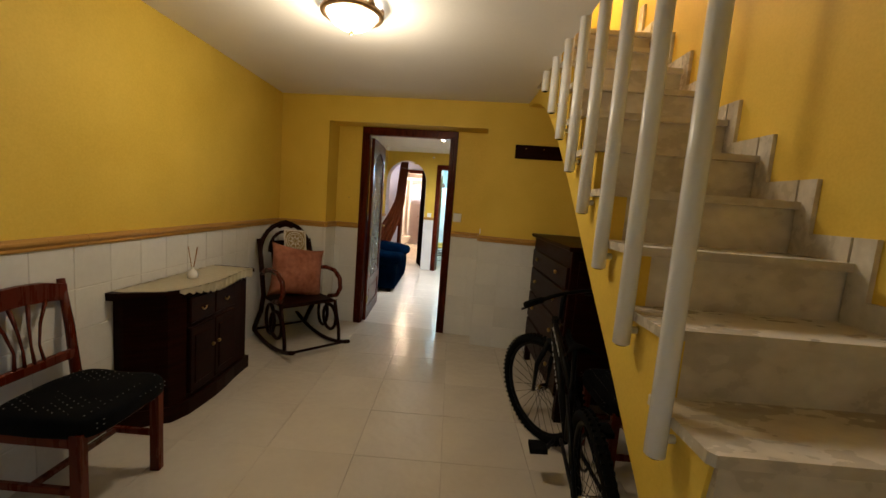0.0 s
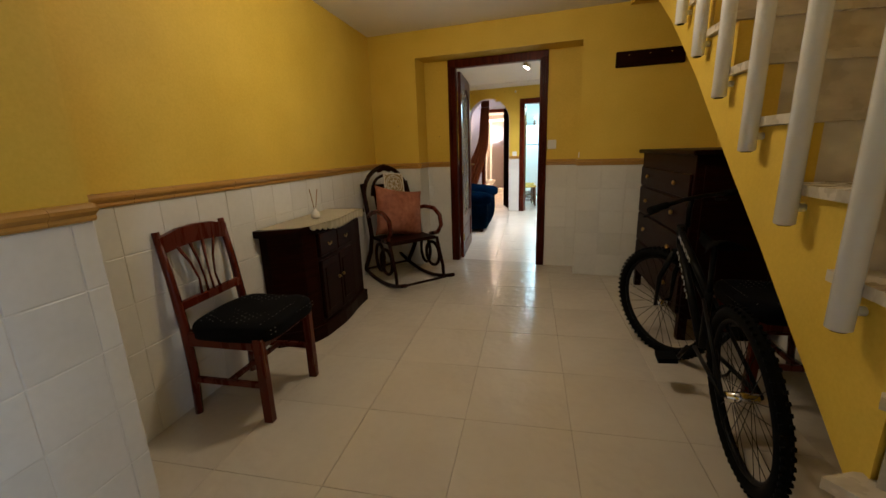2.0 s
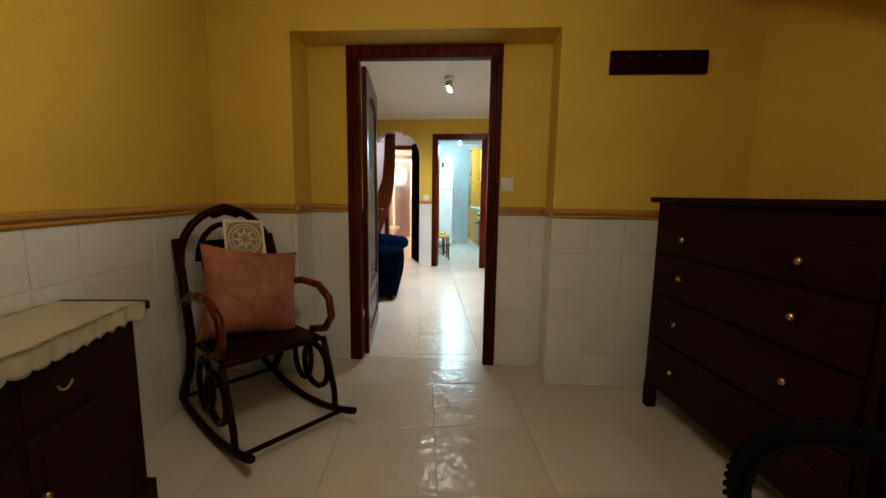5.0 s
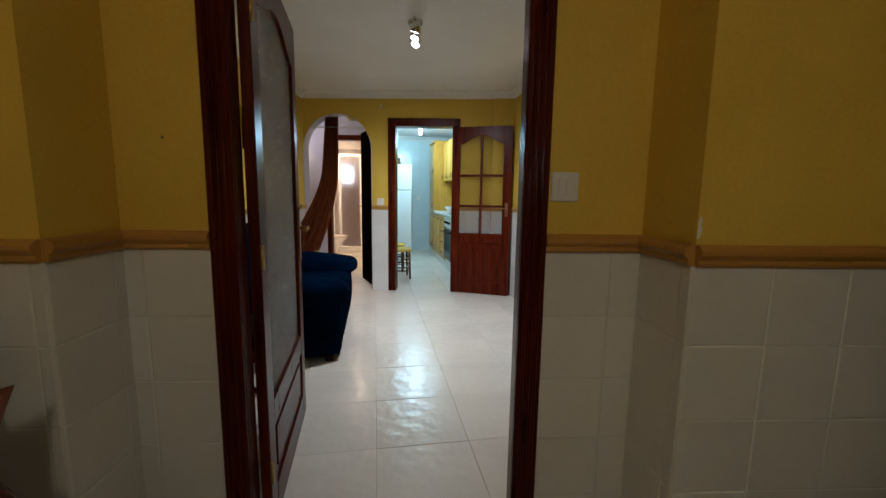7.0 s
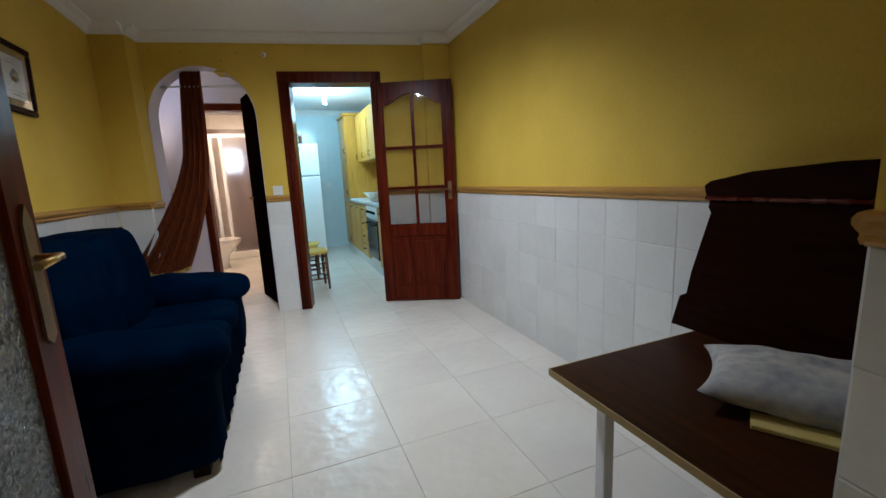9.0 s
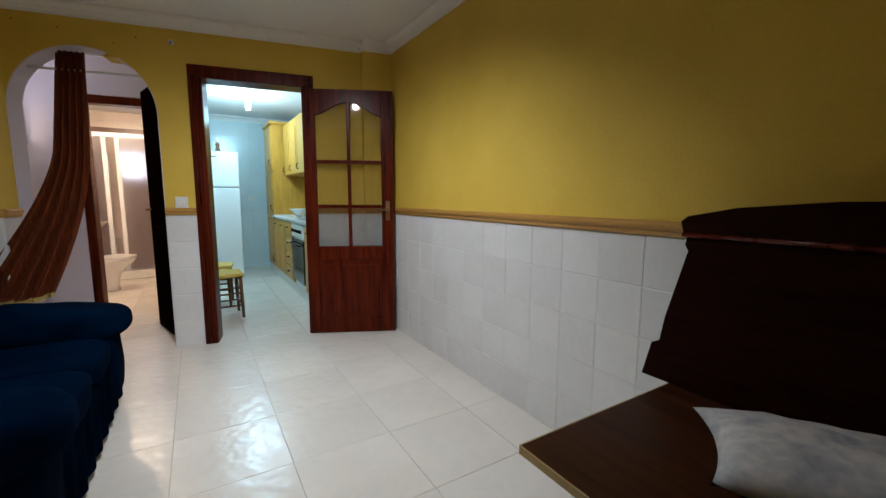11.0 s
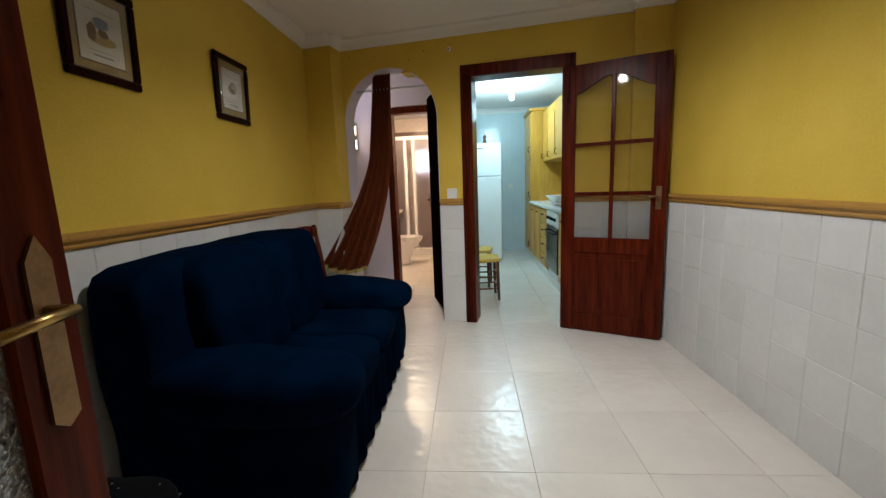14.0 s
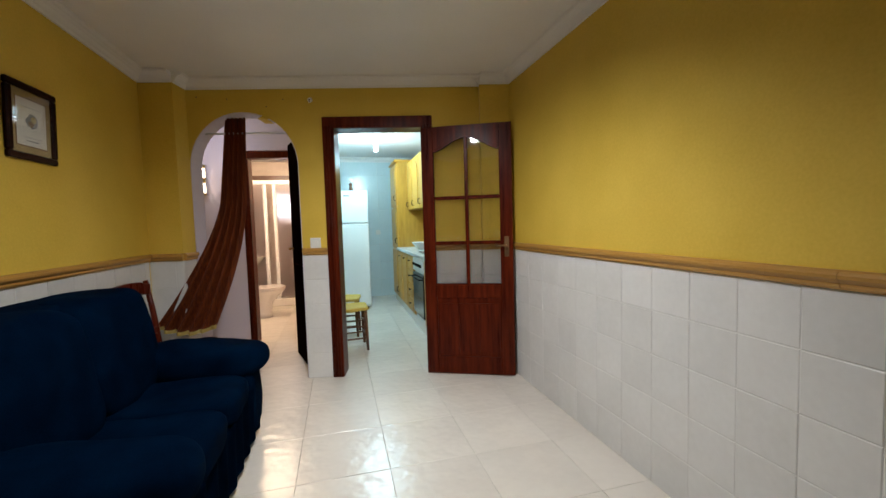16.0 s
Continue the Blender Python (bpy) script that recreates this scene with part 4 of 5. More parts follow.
def doily(m):
    d = thing("lace_doily", "square white crocheted doily with a round flower on the rocking chair", "doily", m)
    s = 0.108
    bm = bmesh.new()
    for a, b, c, e in ((-s, s, s - 0.012, s), (-s, s, -s, -s + 0.012), (-s, -s + 0.012, -s + 0.012, s - 0.012), (s - 0.012, s, -s + 0.012, s - 0.012)):
        box(bm, a, b, -0.002, 0.002, c, e)
    part("border", bm, LACE_WHITE, d)
    for r, w in ((0.086, 0.005), (0.066, 0.003), (0.034, 0.004)):
        part("ring", tube(bmesh.new(), arc_pts((0, 0), r, 0, 360, 32, "xz", 0)[:-1], w, 6, closed=True, flat=0.6), LACE_WHITE, d)
    for k in range(8):
        a = 2 * math.pi * k / 8
        pts = [(0.012 * math.cos(a), 0, 0.012 * math.sin(a)), (0.04 * math.cos(a + 0.05), -0.001, 0.04 * math.sin(a + 0.05)), (0.062 * math.cos(a), 0, 0.062 * math.sin(a))]
        part("petal", tube(bmesh.new(), pts, [0.003, 0.012, 0.003], 6, flat=0.4), LACE_WHITE, d)
    for k in range(24):
        a = 2 * math.pi * k / 24
        part("thread", tube(bmesh.new(), [(0.066 * math.cos(a), 0, 0.066 * math.sin(a)), (0.086 * math.cos(a + 0.08), 0, 0.086 * math.sin(a + 0.08))], 0.002, 4), LACE_WHITE, d)
    for sx in (-1, 1):
        for sz in (-1, 1):
            bmc = boxes((sx * 0.07 - 0.018, sx * 0.07 + 0.018, -0.0015, 0.0015, sz * 0.095 - 0.003, sz * 0.095 + 0.003), (sx * 0.095 - 0.003, sx * 0.095 + 0.003, -0.0015, 0.0015, sz * 0.07 - 0.018, sz * 0.07 + 0.018))
            tube(bmc, [(sx * 0.06, 0, sz * 0.1), (sx * 0.1, 0, sz * 0.06)], 0.003, 4)
            part("corner", bmc, LACE_WHITE, d)
    # solid sheet added behind the lace; its tan colour stands for shade in the gaps
    part("backing", boxes((-s + 0.01, s - 0.01, 0.003, 0.0045, -s + 0.01, s - 0.01)), MAT_BOARD, d, "tan sheet for the shaded gaps in the lace")
    return d


doily(RM @ pose(0.075, 0.236, 0.905, -16, 4, 0))


def chest():
    c = thing("chest_of_drawers", "tall dark wooden chest of drawers under the stairs", "chest of drawers", HALL)
    u0, u1, v0, v1 = 1.285, 1.80, -1.484, -0.32
    part("body", boxes((u0 + 0.012, u1, v0 + 0.02, v1 - 0.02, 0.14, 1.14), bevel=0.004), WOOD_DARK, c)
    part("top", boxes((u0 - 0.02, u1 + 0.005, v0 - 0.015, v1 + 0.015, 1.14, 1.168), bevel=0.006), WOOD_DARK, c)
    for u in (u0 + 0.035, u1 - 0.035):
        for v in (v0 + 0.045, v1 - 0.045):
            part("leg", prism(bmesh.new(), [(u - 0.025, v - 0.025), (u + 0.025, v - 0.025), (u + 0.025, v + 0.025), (u - 0.025, v + 0.025)], 0.0, 0.142), WOOD_DARK, c)
    part("panel", boxes((u0 + 0.06, u1 - 0.06, v0 + 0.012, v0 + 0.022, 0.2, 1.08), bevel=0.003), WOOD_DARK, c, "framed side panel")
    zz = 0.165
    for h in (0.26, 0.24, 0.22, 0.16):
        d = part("drawer", boxes((u0 - 0.004, u0 + 0.02, v0 + 0.05, v1 - 0.05, zz, zz + h - 0.015), bevel=0.005), WOOD_DARK, c)
        for v in (v0 + 0.28, v1 - 0.28):
            part("handle", lathe(bmesh.new(), [(0.005, 0), (0.016, 0.01), (0.014, 0.02), (0.004, 0.025)], 12), BRASS, d, "small brass knob", pose(u0 - 0.004, v, zz + h / 2, 0, -90, 0))
        zz += h
    return c


chest()


def bicycle():
    """A bicycle in its own plane: x forward, z up, rear hub at the origin of x."""
    a = HALL @ Vector((1.155, -2.60, 0))
    b = HALL @ Vector((1.235, -1.66, 0))
    yaw = math.degrees(math.atan2(b.y - a.y, b.x - a.x))
    m = Matrix.Translation(a) @ Matrix.Rotation(radians(yaw), 4, "Z") @ Matrix.Rotation(radians(-6), 4, "X")
    k = thing("bicycle", "black and silver mountain bicycle leaning under the stairs", "bicycle", m)
    R, base = 0.325, 0.965
    for wx in (0.0, base):
        w = part("wheel", tube(bmesh.new(), arc_pts((wx, R), R - 0.052, 0, 360, 44, "xz", 0)[:-1], 0.011, 8, closed=True), BLACK_METAL, k)
        front_wheel = w
        tyre = tube(bmesh.new(), arc_pts((wx, R), R - 0.025, 0, 360, 48, "xz", 0)[:-1], 0.025, 10, closed=True)
        for q in range(66):
            an = 2 * math.pi * q / 66
            for sy in (-0.013, 0.013):
                box(tyre, -0.006, 0.006, sy - 0.006, sy + 0.006, 0, 0.009)
                vs = list(tyre.verts)[-8:]
                mm = Matrix.Translation((wx, 0, R)) @ Matrix.Rotation(an, 4, "Y") @ Matrix.Translation((0, 0, R - 0.0045))
                for v in vs:
                    v.co = mm @ v.co
        part("tyre", tyre, BLACK, w)
        part("hub", tube(bmesh.new(), [(wx, -0.05, R), (wx, 0.05, R)], 0.02, 10), CHROME, w)
        for q in range(28):
            an = 2 * math.pi * q / 28
            an2 = an + (0.45 if q % 2 else -0.45)
            s = 0.028 if q % 4 < 2 else -0.028
            part("spoke", tube(bmesh.new(), [(wx + 0.02 * math.cos(an2), s, R + 0.02 * math.sin(an2)), (wx + (R - 0.06) * math.cos(an), 0, R + (R - 0.06) * math.sin(an))], 0.0013, 4), BLACK_METAL, w)
    bb, seat_t, head_t, head_b = (0.46, 0, 0.29), (0.355, 0, 0.60), (0.80, 0, 0.80), (0.83, 0, 0.68)
    part("down_tube", tube(bmesh.new(), [bb, (0.825, 0, 0.70)], 0.020, 10), BLACK_METAL, k)
    part("top_tube", tube(bmesh.new(), [(0.365, 0, 0.575), (0.805, 0, 0.765)], 0.017, 10), BLACK_METAL, k)
    part("seat_tube", tube(bmesh.new(), [bb, seat_t], 0.016, 10), BLACK_METAL, k)
    part("head_tube", tube(bmesh.new(), [head_b, head_t], 0.021, 10), BLACK_METAL, k)
    for s in (-1, 1):
        part("chain_stay", tube(bmesh.new(), [(0.46, 0.03 * s, 0.29), (0, 0.06 * s, R)], 0.009, 8), BLACK_METAL, k)
        part("seat_stay", tube(bmesh.new(), [(0.365, 0.02 * s, 0.56), (0, 0.06 * s, R)], 0.008, 8), BLACK_METAL, k)
        part("fork_blade", tube(bmesh.new(), [(0.84, 0.045 * s, 0.66), (0.93, 0.055 * s, 0.5), (base, 0.055 * s, R)], [0.016, 0.015, 0.009], 8), BLACK_METAL, k)
        part("crank", tube(bmesh.new(), [(0.46, 0.06 * s, 0.29), (0.46 + 0.12 * s, 0.075 * s, 0.29 - 0.12 * s)], 0.010, 6), BLACK_METAL, k)
        part("pedal", boxes((0.46 + 0.12 * s - 0.045, 0.46 + 0.12 * s + 0.045, 0.08 * s - 0.0, 0.17 * s, 0.28 - 0.12 * s, 0.305 - 0.12 * s)), BLACK, k)
        part("grip", tube(bmesh.new(), [(0.75, 0.19 * s, 0.935), (0.735, 0.31 * s, 0.93)], 0.017, 10), BLACK, k)
        part("brake_lever", tube(bmesh.new(), [(0.775, 0.17 * s, 0.925), (0.80, 0.2 * s, 0.90), (0.80, 0.28 * s, 0.89)], 0.006, 6), BLACK_METAL, k)
    part("fork_crown", tube(bmesh.new(), [(0.84, -0.055, 0.66), (0.84, 0.055, 0.66)], 0.018, 8), BLACK_METAL, k)
    part("stem", tube(bmesh.new(), [(0.80, 0, 0.79), (0.79, 0, 0.88), (0.77, 0, 0.94)], 0.014, 8), BLACK_METAL, k)
    part("handlebar", tube(bmesh.new(), [(0.735, -0.31, 0.93), (0.765, -0.08, 0.94), (0.77, 0, 0.94), (0.765, 0.08, 0.94), (0.735, 0.31, 0.93)], 0.011, 8), BLACK_METAL, k)
    part("seat_post", tube(bmesh.new(), [seat_t, (0.29, 0, 0.82)], 0.012, 8), BLACK_METAL, k)
    saddle = bmesh.new()
    grid(saddle, 16, 10, lambda a, b: (0.16 + 0.28 * a, (b - 0.5) * (0.15 - 0.115 * min(1, a * 1.5)), 0.845 - 0.045 * (2 * b - 1) ** 2 + 0.015 * math.cos(a * 5)))
    bmesh.ops.solidify(saddle, geom=saddle.faces[:], thickness=0.025)
    part("saddle", saddle, BLACK, k)
    part("chainring", tube(bmesh.new(), arc_pts((0.46, 0.29), 0.085, 0, 360, 30, "xz", -0.045)[:-1], 0.006, 6, closed=True, flat=0.7), BLACK_METAL, k)
    part("chain_guard", tube(bmesh.new(), [(0.47, -0.05, 0.20), (0.38, -0.05, 0.19), (0.30, -0.05, 0.24), (0.24, -0.05, 0.31)], 0.006, 6), BLACK_METAL, k)
    # the front end is turned towards the hall
    steer = pose(0.85, 0, 0, 0, 0, 36) @ pose(-0.85, 0, 0)
    for ob in k.children:
        plain = ob.name.split(".")[0]
        if plain in ("fork_blade", "fork_crown", "stem", "handlebar", "grip", "brake_lever") or ob == front_wheel:
            ob.matrix_basis = steer
    # rows of plain strokes for the lettering on both tubes, on the side that faces the hall
    for p0, p1, off, nm in (((0.60, 0.445), (0.82, 0.695), 0.021, "lettering"), ((0.56, 0.66), (0.80, 0.763), 0.018, "lettering")):
        bm = bmesh.new()
        d = Vector((p1[0] - p0[0], p1[1] - p0[1]))
        ang = math.atan2(d.y, d.x)
        for q in range(9):
            if q == 0:
                continue
            mm = Matrix.Translation((p0[0] + d.x * q / 9.5, off, p0[1] + d.y * q / 9.5)) @ Matrix.Rotation(-ang, 4, "Y")
            n0 = len(bm.verts)
            box(bm, 0, 0.006, -0.0015, 0.0015, -0.011, 0.011)
            box(bm, 0.006, 0.02, -0.0015, 0.0015, 0.006 if q % 2 else -0.011, 0.011 if q % 2 else -0.006)
            bm.verts.ensure_lookup_table()
            for v in bm.verts[n0:]:
                v.co = mm @ v.co
        part(nm, bm, SILVER_PRINT, k, "silver lettering")
    return k


bicycle()

rack = thing("coat_rack", "dark wooden board screwed to the yellow wall", "coat rack", pose(1.332, 0, 1.905))
part("board", boxes((-0.26, 0.26, -0.024, 0.0, -0.062, 0.062), bevel=0.005), WOOD_DARK, rack)
for x in (-0.16, 0.0, 0.16):
    part("screw", lathe(bmesh.new(), [(0.005, 0), (0.004, 0.002)], 8), BRASS, rack, "", pose(x, -0.024, 0.03, 90, 0, 0))


def switch(m, label, rockers=2):
    s = thing("light_switch", label, "light switch", m)
    part("plate", boxes((-0.042, 0.042, -0.009, 0.0, -0.044, 0.044), bevel=0.004), PLASTIC_WHITE, s)
    for k in range(rockers):
        w = 0.046 / rockers
        part("rocker", boxes((-0.023 + w * k + 0.001, -0.023 + w * (k + 1) - 0.001, -0.013, -0.008, -0.024, 0.024), bevel=0.002), PLASTIC_WHITE, s)
    return s


switch(pose(0.551, RD, 1.236), "cream double light switch on the yellow wall")


def hall_lamp():
    l = thing("ceiling_lamp", "lit ceiling lamp with a bronze rim and a frosted bowl", "ceiling lamp", HALL @ pose(-0.07, -1.82, HZ))
    part("ceiling_plate", lathe(bmesh.new(), [(0.07, -0.03), (0.10, -0.02), (0.105, 0.0)], 24), BRONZE, l)
    rim = bmesh.new()
    pts = arc_pts((0, 0), 0.145, 0, 360, 36, "xy", -0.045)[:-1]
    tube(rim, pts, 0.016, 8, closed=True)
    for k in range(8):
        a = 2 * math.pi * k / 8
        tube(rim, [(0.150 * math.cos(a + 0.2 * q), 0.150 * math.sin(a + 0.2 * q), -0.045 + 0.03 * math.sin(math.pi * q)) for q in (0, 0.25, 0.5, 0.75, 1.0)], 0.012, 6)
    part("rim", rim, BRONZE, l, "cast bronze leaf rim")
    part("bowl", lathe(bmesh.new(), [(0.02, -0.125), (0.06, -0.115), (0.10, -0.092), (0.125, -0.062), (0.132, -0.04)], 28), HALL_BULB, l, "glowing frosted glass bowl")
    part("finial", lathe(bmesh.new(), [(0.004, -0.15), (0.012, -0.14), (0.008, -0.122)], 12), BRONZE, l)
    return l


hall_lamp()


# ---- doors ----
def hall_door():
    a = math.degrees(math.atan2(0.845, -0.132))
    d = thing("door_1", "open red-brown wooden door with a hammered glass panel", "door", pose(-0.428, 0.318, 0, 0, 0, a), kind="structure")
    W, T, Z = 0.855, 0.035, 2.0
    part("stile", boxes((0.0, 0.095, -T, 0, 0.01, Z), bevel=0.004), WOOD_RED, d)
    part("stile", boxes((W - 0.095, W, -T, 0, 0.01, Z), bevel=0.004), WOOD_RED, d)
    part("rail", boxes((0.095, W - 0.095, -T, 0, 0.01, 0.14), bevel=0.003), WOOD_RED, d)
    part("rail", boxes((0.095, W - 0.095, -T, 0, 0.38, 0.47), bevel=0.003), WOOD_RED, d)
    arch = [(0.095, 1.80)] + [(0.095 + (W - 0.19) * k / 12, 1.80 + 0.09 * math.sin(math.pi * k / 12) ** 1.5) for k in range(1, 12)] + [(W - 0.095, 1.80), (W - 0.095, Z), (0.095, Z)]
    part("rail", prism(bmesh.new(), arch, -T, 0, "y"), WOOD_RED, d)
    part("panel", boxes((0.09, W - 0.09, -T + 0.011, -0.011, 0.13, 0.39), (0.14, W - 0.14, -T + 0.004, -0.004, 0.18, 0.34), bevel=0.004), WOOD_RED, d)
    pane = part("pane", boxes((0.09, W - 0.09, -T / 2 - 0.003, -T / 2 + 0.003, 0.46, 1.93)), GLASS_HAMMERED, d, "hammered obscure glass pane")
    pane.visible_shadow = False
    for s, y in ((1, 0.0), (-1, -T)):
        h = part("handle", prism(bmesh.new(), [(W - 0.068, 0.87), (W - 0.048, 0.855), (W - 0.028, 0.87), (W - 0.03, 1.10), (W - 0.048, 1.135), (W - 0.066, 1.10)], *sorted((y, y + 0.006 * s)), "y"), BRONZE, d, "aged brass lever handle on a long plate")
        part("lever", tube(bmesh.new(), [(W - 0.048, y, 1.03), (W - 0.048, y + 0.045 * s, 1.03), (W - 0.09, y + 0.05 * s, 1.03), (W - 0.15, y + 0.048 * s, 1.025)], 0.008, 8), BRASS, h)
    for z in (0.25, 1.0, 1.75):
        part("hinge", tube(bmesh.new(), [(0.0, -T - 0.004, z - 0.04), (0.0, -T - 0.004, z + 0.04)], 0.007, 8), BRASS, d)
    return d


hall_door()


def kitchen_door():
    d = thing("door_2", "open red-brown wooden kitchen door with six glass panes", "door", pose(0.447, 3.942, 0, 0, 0, -18.2), kind="structure")
    W, T, Z = 0.715, 0.03, 2.0
    part("stile", boxes((0.0, 0.098, 0, T, 0.008, Z), bevel=0.004), WOOD_RED, d)
    part("stile", boxes((W - 0.098, W, 0, T, 0.008, Z), bevel=0.004), WOOD_RED, d)
    part("rail", boxes((0.098, W - 0.098, 0, T, 0.008, 0.15), bevel=0.003), WOOD_RED, d)
    part("rail", boxes((0.098, W - 0.098, 0, T, 0.63, 0.745), bevel=0.003), WOOD_RED, d)
    x0, x1 = 0.098, W - 0.098
    arch = [(x0, 1.80)] + [(x0 + (x1 - x0) * k / 16, 1.80 + 0.105 * (0.5 - 0.5 * math.cos(2 * math.pi * k / 16)) ** 0.8) for k in range(1, 16)] + [(x1, 1.80), (x1, Z), (x0, Z)]
    part("rail", prism(bmesh.new(), arch, 0, T, "y"), WOOD_RED, d)
    xm = W / 2
    part("muntin", boxes((xm - 0.014, xm + 0.014, 0.004, T - 0.004, 0.74, 1.91), bevel=0.004), WOOD_RED, d)
    for z in (1.075, 1.435):
        part("muntin", boxes((x0, xm - 0.013, 0.005, T - 0.005, z - 0.014, z + 0.014), (xm + 0.013, x1, 0.005, T - 0.005, z - 0.014, z + 0.014), bevel=0.004), WOOD_RED, d)
    for a, b in ((x0 - 0.004, xm - 0.012), (xm + 0.012, x1 + 0.004)):
        for z0, z1 in ((0.742, 1.062), (1.088, 1.422), (1.448, 1.9)):
            part("pane", boxes((a, b, T / 2 - 0.002, T / 2 + 0.002, z0, z1)), GLASS_CLEAR, d, "clear glass pane")
    bm = boxes((x0 - 0.005, x1 + 0.005, 0.011, T - 0.011, 0.14, 0.64), bevel=0.0)
    for k in range(3):
        w = (x1 - x0 - 0.03) / 3
        box(bm, x0 + 0.015 + w * k + 0.0015, x0 + 0.015 + w * (k + 1) - 0.0015, 0.007, T - 0.007, 0.19, 0.585)
    part("panel", bm, WOOD_RED, d, "boarded lower panel")
    for s, y in ((-1, 0.0), (1, T)):
        h = part("handle", boxes((W - 0.067, W - 0.032, y, y + 0.006 * s, 0.96, 1.12), bevel=0.002), BRONZE, d, "small bronze lever handle")
        part("lever", tube(bmesh.new(), [(W - 0.05, y, 1.05), (W - 0.05, y + 0.045 * s, 1.05), (W - 0.09, y + 0.05 * s, 1.05), (W - 0.135, y + 0.046 * s, 1.045)], 0.007, 8), BRONZE, h)
    return d


kitchen_door()

lobby_door = thing("door_3", "dark wooden door standing open in the lobby", "door", ROOM @ pose(-0.145, 4.80, 0, 0, 0, -74), kind="structure")
# leaf and panels take the wood colour darkened for backlight
part("leaf", boxes((0.0, 0.58, -0.035, 0, 0.01, 2.02), bevel=0.004), WOOD_BACKLIT, lobby_door)
part("panel", boxes((0.1, 0.52, -0.041, 0.006, 0.2, 0.9), (0.1, 0.52, -0.041, 0.006, 1.02, 1.85), bevel=0.006), WOOD_BACKLIT, lobby_door)
part("handle", tube(bmesh.new(), [(0.06, -0.035, 1.04), (0.06, -0.075, 1.04), (0.14, -0.08, 1.035)], 0.008, 8), BRASS, lobby_door, "brass lever handle")


# ---- things of the room ----
def sofa():
    s = thing("sofa", "dark blue velvet two-seat sofa with padded rolled arms", "sofa", ROOM)
    part("base", puff(bmesh.new(), -1.03, -0.27, 1.86, 3.30, 0.03, 0.36, 9.0, 10), BLUE_FABRIC, s)
    skirt = bmesh.new()
    nn = 90
    grid(skirt, nn, 6, lambda a, b: (-0.262 + 0.008 * math.sin(a * 60) + 0.006 * b, 1.90 + 1.38 * a, 0.035 + 0.30 * b))
    bmesh.ops.solidify(skirt, geom=skirt.faces[:], thickness=0.01)
    part("skirt", skirt, BLUE_FABRIC, s, "gathered blue fabric front")
    for v0, v1 in ((2.16, 2.60), (2.60, 3.02)):
        part("seat_cushion", puff(bmesh.new(), -0.95, -0.235, v0, v1, 0.30, 0.47, 5.0, 12, 0.012), BLUE_FABRIC, s)
    for v0, v1 in ((2.06, 2.60), (2.59, 3.16)):
        bm = puff(bmesh.new(), -0.13, 0.13, v0, v1, 0.42, 0.955, 5.0, 14)
        for v in bm.verts:
            v.co.x += -0.80 - 0.16 * (v.co.z - 0.45)
        part("back_cushion", bm, BLUE_FABRIC, s)
    bm = puff(bmesh.new(), -0.12, 0.12, 1.88, 3.34, 0.05, 0.945, 12.0, 14)
    for v in bm.verts:
        v.co.x += -0.955 - 0.04 * (v.co.z - 0.45)
        v.co.z -= (0.03 * max(0.0, (v.co.y - 3.0) / 0.34) ** 2 * 2) if v.co.z > 0.6 else 0
    part("backrest", bm, BLUE_FABRIC, s)
    for v0, v1 in ((1.80, 2.17), (3.0, 3.36)):
        bm = puff(bmesh.new(), -0.95, -0.24, v0 + 0.06, v1 - 0.04, 0.03, 0.48, 7.0, 12)
        part("arm_base", bm, BLUE_FABRIC, s)
        bm = puff(bmesh.new(), -0.94, -0.175, v0 + 0.01, v1 + 0.01, 0.375, 0.60, 2.8, 16)
        for v in bm.verts:
            v.co.z += 0.05 * max(0, (-0.4 - v.co.x)) * 1.2
        part("arm_pad", bm, BLUE_FABRIC, s)
    for u in (-0.95, -0.33):
        for v in (1.92, 3.24):
            part("foot", boxes((u - 0.03, u + 0.03, v - 0.03, v + 0.03, 0.0, 0.045), bevel=0.004), WOOD_DARK, s)
    return s


sofa()


